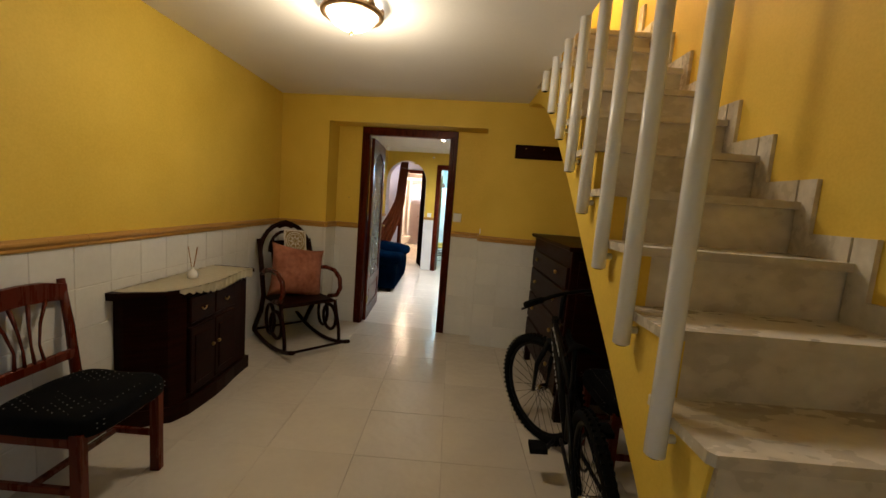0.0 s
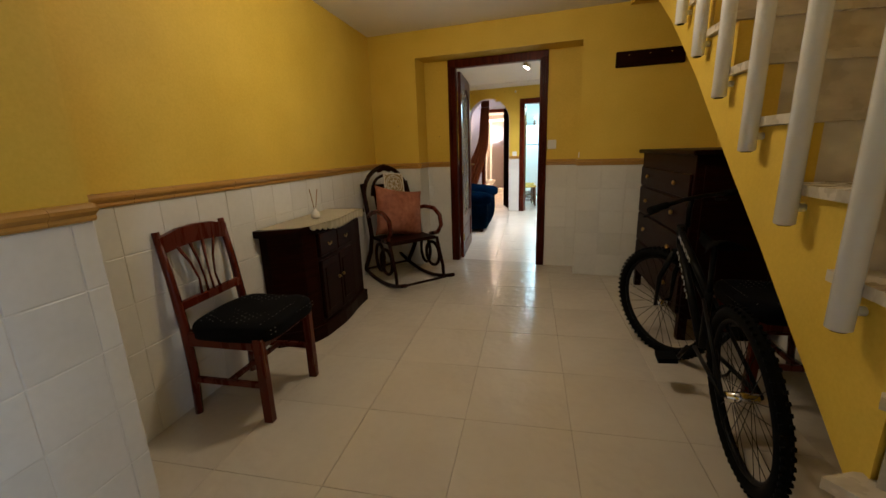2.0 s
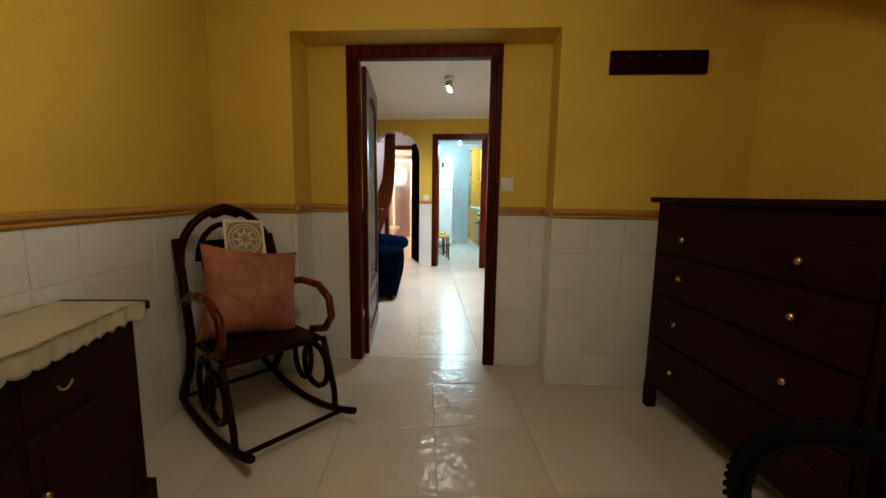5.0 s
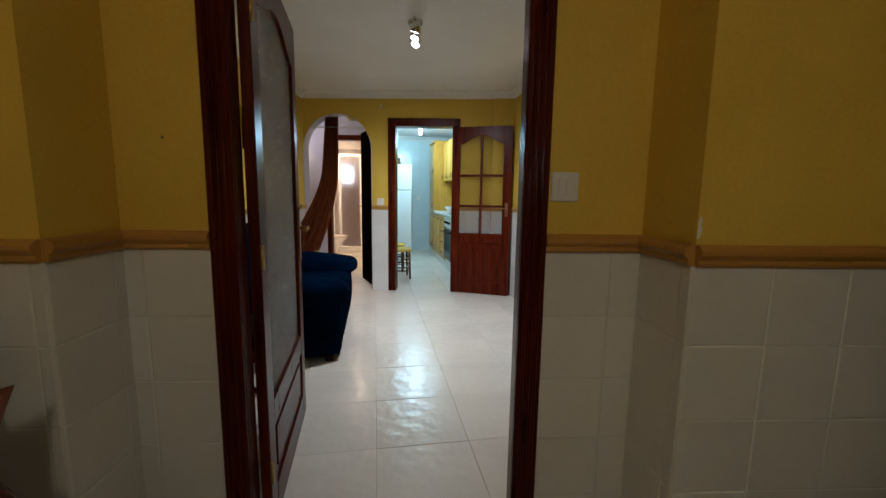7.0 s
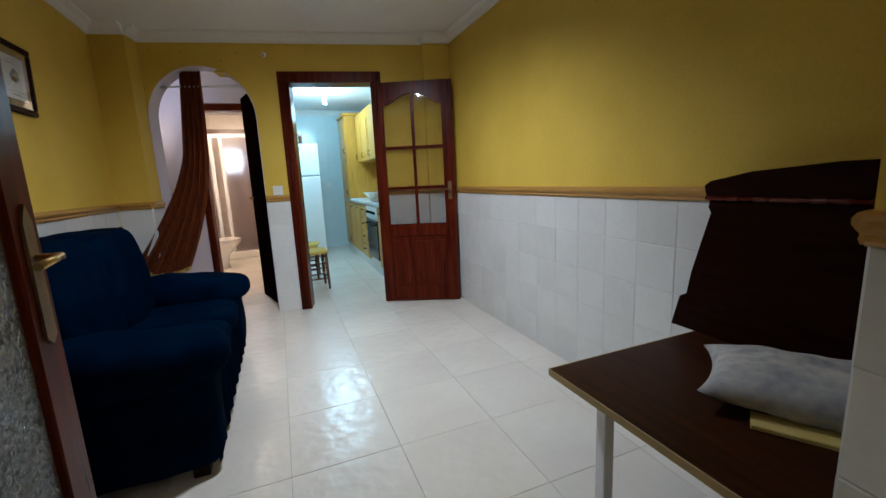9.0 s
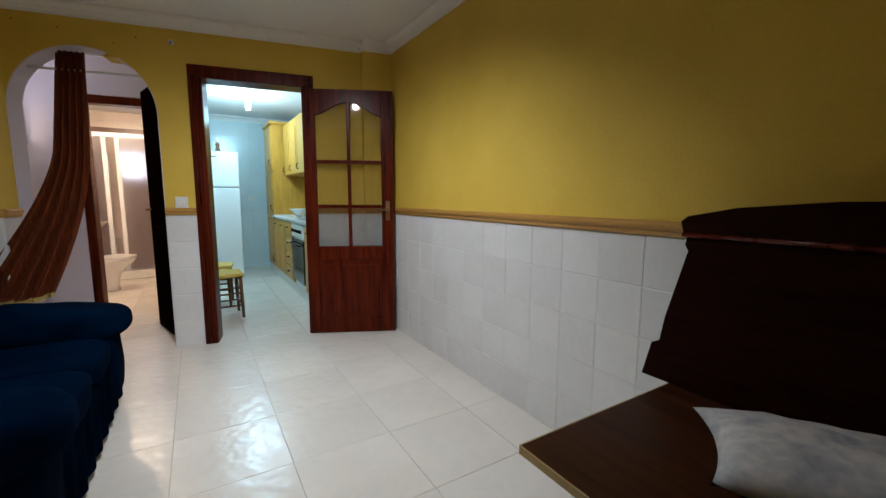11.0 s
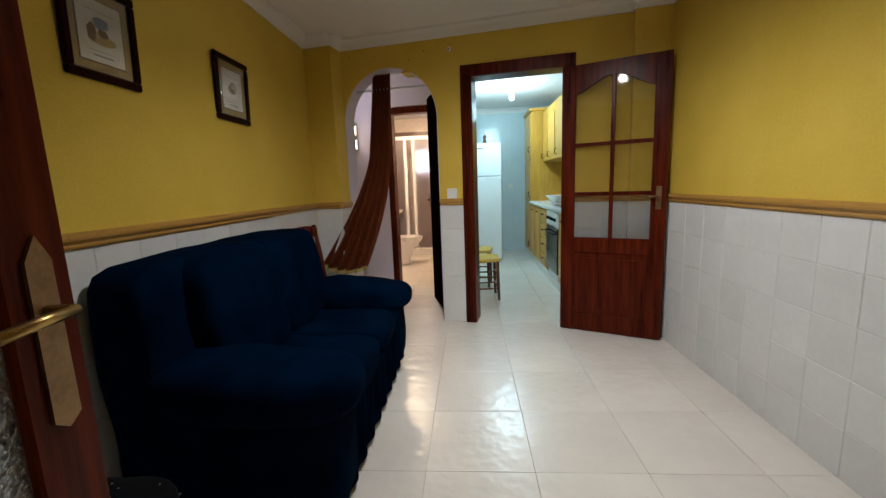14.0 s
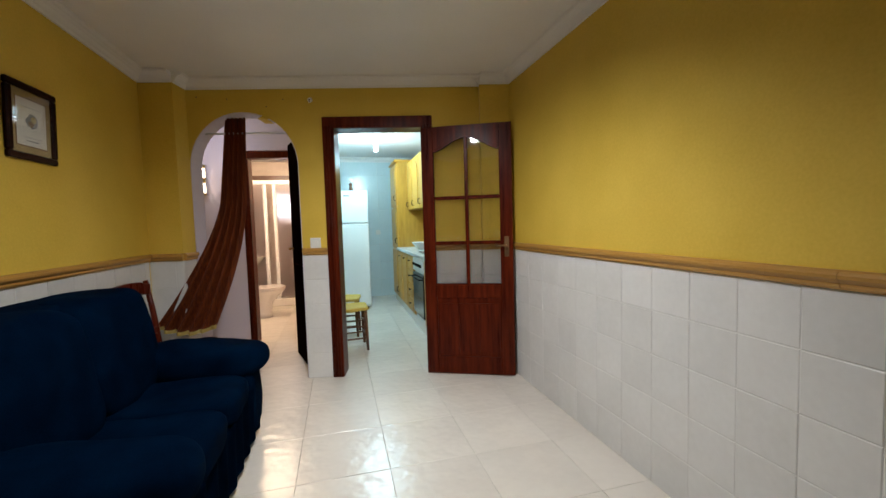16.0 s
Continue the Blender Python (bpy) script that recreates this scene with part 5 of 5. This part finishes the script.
def picture(v0, v1, z0, z1, motif, label):
    """Hangs on the left wall, tilted slightly forward, facing +u."""
    w, h = v1 - v0, z1 - z0
    p = thing("picture", label, "picture", ROOM @ Matrix.Translation((RL, (v0 + v1) / 2, (z0 + z1) / 2)) @ Matrix.Rotation(radians(90), 4, "Z") @ pose(0, 0, 0, 2.0, 0, 0), "framed prints")
    a, b, f = w / 2, h / 2, 0.032
    bm = bmesh.new()
    for x0, x1, y0, y1 in ((-a, a, b - f, b), (-a, a, -b, -b + f), (-a, -a + f, -b + f, b - f), (a - f, a, -b + f, b - f)):
        box(bm, x0, x1, -0.026, -0.004, y0, y1, bevel=0.006)
    part("frame", bm, WOOD_DARK, p)
    part("mount", boxes((-a + f, a - f, -0.012, -0.006, -b + f, b - f)), MAT_BOARD, p, "tan mount")
    c, d = a - f - 0.034, b - f - 0.036
    sheet = part("print", boxes((-c, c, -0.0145, -0.0118, -d, d)), PAPER, p, "cream printed sheet")
    e = 0.005
    part("inner_line", boxes((-c - e, c + e, -0.0135, -0.0118, d, d + e), (-c - e, c + e, -0.0135, -0.0118, -d - e, -d), (-c - e, -c, -0.0135, -0.0118, -d, d), (c, c + e, -0.0135, -0.0118, -d, d)), INK_BROWN, p, "fine dark line round the sheet")

    def blot(x0, x1, z0, z1, seed, y=-0.0155):
        r = random.Random(seed)
        pts = []
        for k in range(16):
            an = 2 * math.pi * k / 16
            q = r.uniform(0.72, 1.0)
            pts.append(((x0 + x1) / 2 + (x1 - x0) / 2 * q * math.cos(an), (z0 + z1) / 2 + (z1 - z0) / 2 * q * math.sin(an)))
        return prism(bmesh.new(), pts, y, -0.0144, "y")
    k = c / 0.075
    if motif == "house":
        part("drawing", blot(-0.03 * k, 0.032 * k, 0.005, 0.055, 1), INK_BLUE, sheet, "blue sky of the drawing")
        part("drawing", blot(-0.05 * k, 0.05 * k, -0.05, 0.002, 2, -0.0153), INK_OCHRE, sheet, "ochre ground of the drawing")
        part("drawing", blot(-0.05 * k, -0.015 * k, -0.04, 0.03, 3, -0.0157), INK_BROWN, sheet, "brown trees of the drawing")
        part("drawing", blot(-0.012 * k, 0.026 * k, -0.022, 0.016, 4, -0.0159), INK_BROWN, sheet, "brown house of the drawing")
    else:
        part("drawing", blot(-0.034 * k, 0.034 * k, -0.03, 0.045, 5), INK, sheet, "grey drawing")
        part("drawing", blot(-0.022 * k, 0.012 * k, -0.02, 0.012, 6, -0.0157), INK_BROWN, sheet, "brown figure of the drawing")
        part("drawing", blot(-0.01 * k, 0.026 * k, 0.0, 0.035, 7, -0.0159), INK_OCHRE, sheet, "ochre patch of the drawing")
    part("ruled_line", boxes((-0.05 * k, 0.05 * k, -0.0153, -0.0144, 0.068, 0.0695), (-0.05 * k, 0.05 * k, -0.0153, -0.0144, -0.068, -0.0665)), INK, sheet, "fine ruled line")
    part("caption", boxes((-0.04, 0.04, -0.0155, -0.0144, -d + 0.02, -d + 0.025)), INK, sheet, "fine line of writing")
    g = part("glazing", boxes((-a + f, a - f, -0.020, -0.0185, -b + f, b - f)), GLASS_CLEAR, p, "picture glass")
    g.visible_shadow = False
    return p


picture(2.005, 2.32, 1.598, 1.945, "house", "dark framed print with a tan mount on the yellow wall")
picture(2.825, 3.145, 1.578, 1.925, "crest", "smaller dark framed print on the yellow wall")


def spot_lamp():
    l = thing("ceiling_spotlight", "chrome ceiling bar with lit spotlights", "ceiling lamp", pose(0.05, 2.03, RZ))
    part("plate", lathe(bmesh.new(), [(0.035, -0.025), (0.05, -0.018), (0.052, 0.0)], 20), CHROME, l)
    part("bar", tube(bmesh.new(), [(0, -0.17, -0.04), (0, 0.17, -0.04)], 0.009, 8), CHROME, l)
    for y, tilt in ((-0.15, 25), (0.0, -10), (0.15, -25)):
        h = part("spot", lathe(bmesh.new(), [(0.034, -0.07), (0.036, -0.06), (0.026, -0.01), (0.012, 0.0)], 16), CHROME, l, "", pose(0.02, y, -0.05, tilt, 20, 0))
        part("bulb", lathe(bmesh.new(), [(0.004, -0.074), (0.026, -0.0735), (0.028, -0.0705)], 16), SPOT_GLOW, h, "lit bulb")
    return l


spot_lamp()


def bench():
    t = thing("low_table", "low table with a brown wooden top and white steel legs", "table", ROOM)
    part("tabletop", boxes((0.825, 1.60, 0.46, 1.165, 0.508, 0.53), bevel=0.003), WOOD_TABLE, t)
    part("edging", boxes((0.8215, 0.8255, 0.46, 1.165, 0.507, 0.5285), (0.825, 1.60, 1.1645, 1.1685, 0.507, 0.5285)), MAT_BOARD, t, "pale raw board edge")
    for u in (0.96, 1.5):
        for v in (0.55, 1.06):
            part("leg", boxes((u - 0.02, u + 0.02, v - 0.02, v + 0.02, 0.0, 0.49), bevel=0.003), WHITE_METAL, t)
    part("apron", boxes((0.96, 1.5, 1.045, 1.075, 0.47, 0.508), (0.96, 1.5, 0.535, 0.565, 0.47, 0.508), (0.945, 0.975, 0.55, 1.06, 0.47, 0.508)), WHITE_METAL, t)
    return t


bench()
hb = thing("headboard", "dark wooden headboard leaning on the wall above the low table", "headboard", ROOM @ pose(1.50, 0, 0.53, 0, 4, 0))
part("board", prism(bmesh.new(), [(0.42, 0.0), (1.262, 0.0), (1.238, 0.12), (1.212, 0.135), (1.202, 0.22), (1.152, 0.45), (1.164, 0.47), (1.157, 0.51), (0.42, 0.51)], -0.012, 0.012, "x"), WOOD_DARK, hb)
part("crest_rail", prism(bmesh.new(), [(0.42, 0.51), (1.167, 0.51), (1.177, 0.545), (1.157, 0.562), (1.02, 0.592), (0.80, 0.612), (0.42, 0.618)], -0.026, 0.022, "x"), WOOD_DARK, hb)
part("bead", tube(bmesh.new(), [(-0.02, 0.42, 0.502), (-0.02, 1.17, 0.502)], 0.008, 8), WOOD_CHAIR, hb, "reddish bead moulding")
cushion("cushion", 0.52, 0.34, 0.115, PILLOW_FLORAL, "pale floral cushion lying on the low table", ROOM @ pose(1.285, 0.68, 0.583, 90, 0, -58))
single("folded_paper", boxes((-0.17, 0.17, -0.035, 0.035, 0.0, 0.012), bevel=0.002), FLOWER, "folded yellow paper under the cushion", "paper", ROOM @ pose(1.17, 0.575, 0.53, 0, 0, -58))


def curtain():
    c = thing("curtain", "brown striped curtain gathered aside in the arch", "curtain", FAR)
    bm = bmesh.new()

    def at(a, b):
        # a across, b from top to bottom; drawn aside towards the foot
        z = 2.125 - 1.60 * b
        flare = max(0.0, (b - 0.42) / 0.58)
        x0 = -1.105 - 0.05 * b - 0.40 * flare ** 1.5
        x1 = -0.945 + 0.02 * math.sin(b * 3) - 0.17 * flare ** 1.8
        x = x0 + (x1 - x0) * a
        fold = math.sin(a * math.pi * 2 * 5.0 + 0.8 * math.sin(b * 4)) * (0.022 + 0.010 * b)
        z -= 0.05 * math.sin(a * math.pi) * b ** 4
        return (x, 0.075 - 0.30 * b ** 0.9 + fold, z)
    grid(bm, 90, 40, at)
    bmesh.ops.solidify(bm, geom=bm.faces[:], thickness=0.003)
    part("cloth", bm, CURTAIN, c)
    hem = bmesh.new()
    grid(hem, 90, 3, lambda a, b: (at(a, 1.0)[0], at(a, 1.0)[1] - 0.004, at(a, 1.0)[2] - 0.03 * b + 0.01))
    bmesh.ops.solidify(hem, geom=hem.faces[:], thickness=0.004)
    part("hem", hem, FLOWER, c, "golden hem band")
    part("rod", tube(bmesh.new(), [(AX0 + 0.008, 0.06, 2.0), (AX1 - 0.008, 0.06, 2.0)], 0.008, 8), WHITE_METAL, c)
    return c


curtain()
switch(FAR @ pose(-0.42, 0, 1.105), "white light switch beside the kitchen door", 1)
jb = thing("junction_box", "small grey wall fitting below the cornice", "wall fitting", FAR @ pose(-0.41, 0, 2.235))
part("base", lathe(bmesh.new(), [(0.018, 0.0), (0.02, 0.006), (0.012, 0.014)], 14), PLASTIC_WHITE, jb, "", pose(0, 0, 0, 90, 0, 0))
part("hook", tube(bmesh.new(), [(0, -0.012, 0), (0, -0.03, 0), (0, -0.03, -0.02)], 0.003, 6), BLACK_METAL, jb)


# ---- kitchen ----
def stool(m, label):
    s = thing("stool", label, "stool", m, "rush stools")
    for x in (-0.13, 0.13):
        for y in (-0.13, 0.13):
            part("leg", tube(bmesh.new(), [(x * 1.08, y * 1.08, 0), (x * 1.03, y * 1.03, 0.2), (x, y, 0.42)], [0.013, 0.017, 0.015], 8), WOOD_STOOL, s)
        for z in (0.14, 0.27):
            part("rung", tube(bmesh.new(), [(x, -0.13, z), (x, 0.13, z)], 0.009, 6), WOOD_STOOL, s)
    for y in (-0.13, 0.13):
        for z in (0.12, 0.24):
            part("rung", tube(bmesh.new(), [(-0.13, y, z), (0.13, y, z)], 0.009, 6), WOOD_STOOL, s)
    part("seat", puff(bmesh.new(), -0.165, 0.165, -0.165, 0.165, 0.395, 0.435, 6.0, 8, 0.012), RUSH, s, "yellow woven rush seat")
    return s


st1 = stool(ROOM @ pose(0.345, 4.80, 0, 0, 0, 4), "small wooden stool with a yellow rush seat by the doorway")
st2 = copy_thing(st1, ROOM @ pose(0.30, 5.35, 0, 0, 0, -8))


def fridge():
    f = thing("refrigerator", "white fridge freezer against the tiled kitchen wall", "refrigerator", ROOM @ pose(0.075, 6.715, 0))
    part("body", boxes((0, 0.62, 0.03, 0.62, 0.03, 1.76), bevel=0.006), APPLIANCE, f)
    for z0, z1, nm in ((0.06, 1.27, "door"), (1.28, 1.755, "freezer_door")):
        d = part(nm, boxes((0.0, 0.62, -0.03, 0.028, z0, z1), bevel=0.012), APPLIANCE, f)
        part("handle", boxes((0.02, 0.045, -0.055, -0.03, z1 - 0.3 if nm == "door" else z0 + 0.04, z1 - 0.04 if nm == "door" else z0 + 0.25), bevel=0.005), APPLIANCE, d)
    part("badge", boxes((0.27, 0.36, -0.032, -0.03, 1.67, 1.69)), INK, f, "small grey badge")
    for x in (0.06, 0.56):
        for y in (0.02, 0.56):
            part("foot", lathe(bmesh.new(), [(0.022, 0), (0.022, 0.03)], 10), BLACK, f, "", pose(x, y, 0))
    return f


fridge()
fg = thing("ornament", "small figurine with brown body and white head on the fridge", "ornament", ROOM @ pose(0.47, 6.92, 1.76))
part("body", lathe(bmesh.new(), [(0.03, 0), (0.035, 0.02), (0.022, 0.07), (0.03, 0.11), (0.01, 0.135)], 14), WOOD_STOOL, fg)
part("head", lathe(bmesh.new(), [(0.01, 0.13), (0.032, 0.15), (0.034, 0.175), (0.012, 0.2)], 14), PORCELAIN, fg)
bt = thing("bottle", "small dark bottle on the fridge", "bottle", ROOM @ pose(0.24, 6.92, 1.76))
part("glass", lathe(bmesh.new(), [(0.04, 0), (0.045, 0.06), (0.03, 0.1), (0.012, 0.13), (0.012, 0.16)], 14), BROWN_TILE, bt)

CU = 1.12
v = 4.42
units = [0.42, 0.60, 0.42, 0.42, 0.42]
for k, w in enumerate(units):
    if k == 1:
        o = thing("oven", "black built-in oven between oak cabinets", "oven", ROOM)
        part("body", boxes((CU + 0.02, 1.605, v, v + w, 0.12, 0.86)), APPLIANCE, o)
        part("door", boxes((CU - 0.012, CU + 0.02, v + 0.01, v + w - 0.01, 0.2, 0.68), bevel=0.004), OVEN_GLASS, o)
        part("control_panel", boxes((CU - 0.010, CU + 0.02, v + 0.01, v + w - 0.01, 0.70, 0.85), bevel=0.004), APPLIANCE, o)
        part("handle", tube(bmesh.new(), [(CU - 0.012, v + 0.06, 0.63), (CU - 0.045, v + 0.06, 0.63), (CU - 0.045, v + w - 0.06, 0.63), (CU - 0.012, v + w - 0.06, 0.63)], 0.008, 6), BLACK_METAL, o)
        for q in range(4):
            part("knob", lathe(bmesh.new(), [(0.02, 0), (0.017, 0.02)], 12), BLACK, o, "", pose(CU - 0.01, v + 0.1 + 0.13 * q, 0.775, 0, -90, 0))
    else:
        c = thing("base_cabinet", "honey oak kitchen base cabinet with a panelled door", "cabinet", ROOM, "base cabinets")
        part("body", boxes((CU + 0.02, 1.605, v + 0.001, v + w - 0.001, 0.12, 0.86)), OAK, c)
        rows = ((0.14, 0.30), (0.315, 0.475), (0.49, 0.65), (0.665, 0.84)) if k == 2 else ((0.14, 0.84),)
        for z0, z1 in rows:
            n = 1
            d = part("drawer" if k == 2 else "door", boxes((CU - 0.002, CU + 0.02, v + 0.008, v + w - 0.008, z0, z1), bevel=0.004), OAK, c)
            part("panel", boxes((CU - 0.010, CU - 0.001, v + 0.06, v + w - 0.06, z0 + 0.035, z1 - 0.035), bevel=0.003), OAK, d)
            part("handle", tube(bmesh.new(), [(CU - 0.004, v + w / 2 - 0.03, z1 - 0.05), (CU - 0.03, v + w / 2 - 0.025, z1 - 0.055), (CU - 0.03, v + w / 2 + 0.025, z1 - 0.055), (CU - 0.004, v + w / 2 + 0.03, z1 - 0.05)], 0.006, 6), BLACK_METAL, d, "black drop handle")
    v += w
VT = v
part("board", boxes((CU + 0.03, 1.6, 4.42, VT + 0.7, 0.0, 0.12)), WHITE_PAINT, thing("plinth", "pale plinth below the kitchen cabinets", "plinth", ROOM), "")
wt = single("worktop", boxes((CU - 0.025, 1.608, 4.42, VT, 0.862, 0.90), bevel=0.006), WORKTOP, "pale laminate kitchen worktop", "worktop", ROOM)
HOB = single("hob", boxes((CU + 0.05, 1.55, 4.90, 5.38, 0.901, 0.912), bevel=0.004), OVEN_GLASS, "black glass hob set on the worktop", "hob", ROOM)
bowl = single("bowl", lathe(bmesh.new(), [(0.05, 0), (0.055, 0.01), (0.13, 0.09), (0.135, 0.1), (0.12, 0.092), (0.04, 0.015)], 24), PORCELAIN, "white china bowl on the worktop", "bowl", ROOM @ pose(1.33, 5.95, 0.9))
tc = thing("tall_cabinet", "tall honey oak kitchen cabinet", "cabinet", ROOM)
part("body", boxes((CU + 0.02, 1.608, VT, VT + 0.62, 0.12, 2.17), bevel=0.002), OAK, tc)
part("crown", boxes((CU - 0.02, 1.608, VT - 0.02, VT + 0.62, 2.17, 2.21), bevel=0.008), OAK, tc)
for z0, z1 in ((0.14, 0.86), (0.88, 1.50), (1.52, 2.15)):
    d = part("door", boxes((CU - 0.002, CU + 0.02, VT + 0.008, VT + 0.61, z0, z1), bevel=0.004), OAK, tc)
    part("panel", boxes((CU - 0.010, CU - 0.001, VT + 0.07, VT + 0.55, z0 + 0.06, z1 - 0.06), bevel=0.003), OAK, d)
    part("handle", tube(bmesh.new(), [(CU - 0.004, VT + 0.05, z0 + 0.08), (CU - 0.03, VT + 0.05, z0 + 0.09), (CU - 0.03, VT + 0.05, z0 + 0.15), (CU - 0.004, VT + 0.05, z0 + 0.16)], 0.006, 6), BLACK_METAL, d)
for k, (a, b) in enumerate(((VT - 0.45, VT - 0.022), (VT - 0.90, VT - 0.452), (VT - 1.35, VT - 0.902))):
    w = thing("wall_cabinet", "honey oak wall cabinet with an arched panel door", "cabinet", ROOM, "wall cabinets")
    part("body", boxes((1.31, 1.608, a, b, 1.45, 2.15)), OAK, w)
    d = part("door", boxes((1.288, 1.31, a + 0.006, b - 0.006, 1.455, 2.145), bevel=0.004), OAK, w)
    part("panel", prism(bmesh.new(), [(a + 0.07, 1.53), (b - 0.07, 1.53), (b - 0.07, 2.02), ((a + b) / 2, 2.08), (a + 0.07, 2.02)], 1.28, 1.289, "x"), OAK, d)
    part("handle", tube(bmesh.new(), [(1.286, b - 0.05, 1.50), (1.26, b - 0.05, 1.51), (1.26, b - 0.05, 1.56), (1.286, b - 0.05, 1.57)], 0.006, 6), BLACK_METAL, d)
single("splashback", boxes((1.600, 1.611, 4.42, VT, 0.90, 1.45)), OAK, "wooden splashback behind the worktop", "splashback", ROOM)
tl = thing("ceiling_lamp", "lit ring tube lamp on the kitchen ceiling", "ceiling lamp", ROOM @ pose(0.78, 6.0, RZ))
part("base", lathe(bmesh.new(), [(0.04, -0.10), (0.05, -0.02), (0.12, -0.012), (0.125, 0)], 20), WHITE_METAL, tl)
part("tube", tube(bmesh.new(), [(-0.16, 0, -0.05), (0.16, 0, -0.05)], 0.022, 10), TUBE_GLOW, tl, "glowing tube")
part("bulb", tube(bmesh.new(), [(0, 0, -0.09), (0, 0, -0.2)], [0.03, 0.025], 12), TUBE_GLOW, tl, "glowing bulb")
sk = thing("wall_socket", "small white socket on the kitchen tiles", "socket", ROOM @ pose(0.93, KB - 0.006, 1.12))
part("plate", boxes((-0.04, 0.04, -0.01, 0, -0.04, 0.04), bevel=0.003), PLASTIC_WHITE, sk)

# ---- bathroom ----
def toilet():
    t = thing("toilet", "white porcelain toilet with a closed lid", "toilet", ROOM @ pose(-0.65, 6.72, 0, 0, 0, 90))
    bm = bmesh.new()
    rings = [(0.0, 0.10, 0.16, 0.10), (0.06, 0.095, 0.15, 0.10), (0.2, 0.10, 0.15, 0.08), (0.3, 0.15, 0.2, 0.04), (0.37, 0.18, 0.235, 0.0), (0.395, 0.185, 0.24, 0.0)]
    loops = [[bm.verts.new((a * math.cos(2 * math.pi * j / 24), c + 0.1 + b * math.sin(2 * math.pi * j / 24), z)) for j in range(24)] for z, a, b, c in rings]
    for p, q in zip(loops, loops[1:]):
        for j in range(24):
            bm.faces.new((p[j], p[(j + 1) % 24], q[(j + 1) % 24], q[j])).smooth = True
    bm.faces.new(loops[0][::-1])
    bm.faces.new(loops[-1])
    part("bowl", bm, PORCELAIN, t)
    lid = bmesh.new()
    prism(lid, [(0.19 * math.cos(2 * math.pi * j / 24), 0.1 + 0.245 * math.sin(2 * math.pi * j / 24)) for j in range(24)], 0.397, 0.425)
    part("lid", lid, PORCELAIN, t)
    part("back_shelf", boxes((-0.11, 0.11, 0.24, 0.64, 0.22, 0.385), bevel=0.03), PORCELAIN, t)
    part("cistern", boxes((-0.19, 0.19, 0.49, 0.65, 0.38, 0.78), bevel=0.02), PORCELAIN, t)
    part("cistern_lid", boxes((-0.2, 0.2, 0.48, 0.66, 0.78, 0.81), bevel=0.01), PORCELAIN, t)
    return t


toilet()
sn = thing("washbasin", "white pedestal washbasin on the bathroom wall", "washbasin", ROOM @ pose(-1.09, 7.38, 0))
part("basin", lathe(bmesh.new(), [(0.06, 0.66), (0.14, 0.70), (0.22, 0.80), (0.24, 0.82), (0.22, 0.815), (0.1, 0.74)], 24), PORCELAIN, sn)
part("pedestal", lathe(bmesh.new(), [(0.10, 0), (0.08, 0.1), (0.065, 0.4), (0.08, 0.68)], 18), PORCELAIN, sn)
sh = thing("shower_enclosure", "white framed shower enclosure with obscure panels", "shower", ROOM @ pose(-1.25, 7.45, 0))
part("tray", boxes((0, 1.0, 0, 0.8, 0, 0.12), bevel=0.01), PORCELAIN, sh)
for x in (0.02, 0.42, 0.56, 0.98):
    part("post", boxes((x - 0.025, x + 0.025, 0.0, 0.04, 0.12, 1.95), bevel=0.004), WHITE_METAL, sh)
part("head_rail", boxes((0, 1.0, -0.005, 0.045, 1.93, 1.99), bevel=0.004), WHITE_METAL, sh)
for a, b in ((0.045, 0.395), (0.585, 0.955)):
    part("panel", boxes((a, b, 0.015, 0.025, 0.14, 1.93)), GLASS_SHOWER, sh, "obscure panel")
wbd = single("tile_border", boxes((-1.64, -0.24, 8.275, 8.29, 2.05, 2.16)), BROWN_TILE, "brown patterned tile border", "tile border", ROOM)
bw = thing("window_1", "small frosted bathroom window full of daylight", "window", ROOM @ pose(-0.62, 8.285, 1.62), kind="structure")
part("window_frame", boxes((-0.17, 0.17, -0.03, 0.0, -0.2, -0.17), (-0.17, 0.17, -0.03, 0, 0.17, 0.2), (-0.17, -0.14, -0.03, 0, -0.17, 0.17), (0.14, 0.17, -0.03, 0, -0.17, 0.17)), WHITE_METAL, bw)
part("pane", boxes((-0.14, 0.14, -0.015, -0.005, -0.17, 0.17)), DAY_GLOW, bw, "glowing frosted pane")
bl = thing("ceiling_lamp", "round lit bathroom ceiling lamp", "ceiling lamp", ROOM @ pose(-0.72, 6.3, RZ))
part("globe", lathe(bmesh.new(), [(0.03, -0.07), (0.09, -0.055), (0.12, -0.02), (0.125, 0.0)], 24), BATH_GLOW, bl, "glowing opal globe")
wlamp = thing("wall_lamp", "lit wall lamps beside the bathroom mirror", "wall lamp", pose(-1.74, BY - 0.05, 1.68))
for z in (0.0, 0.16):
    part("globe", lathe(bmesh.new(), [(0.01, -0.05), (0.04, -0.03), (0.05, 0.0), (0.04, 0.03), (0.01, 0.05)], 16), BATH_GLOW, wlamp, "glowing globe", pose(0.0, -0.05, z))
part("mount", boxes((-0.04, 0.04, 0.0, 0.05, -0.08, 0.24), bevel=0.004), CHROME, wlamp)
bc = single("bathroom_cabinet", boxes((-0.1, 0.1, -0.14, 0.14, -0.45, 0.45), bevel=0.006), PLASTIC_WHITE, "white wall cabinet in the bathroom", "cabinet", ROOM @ pose(-1.24, 6.55, 1.5))
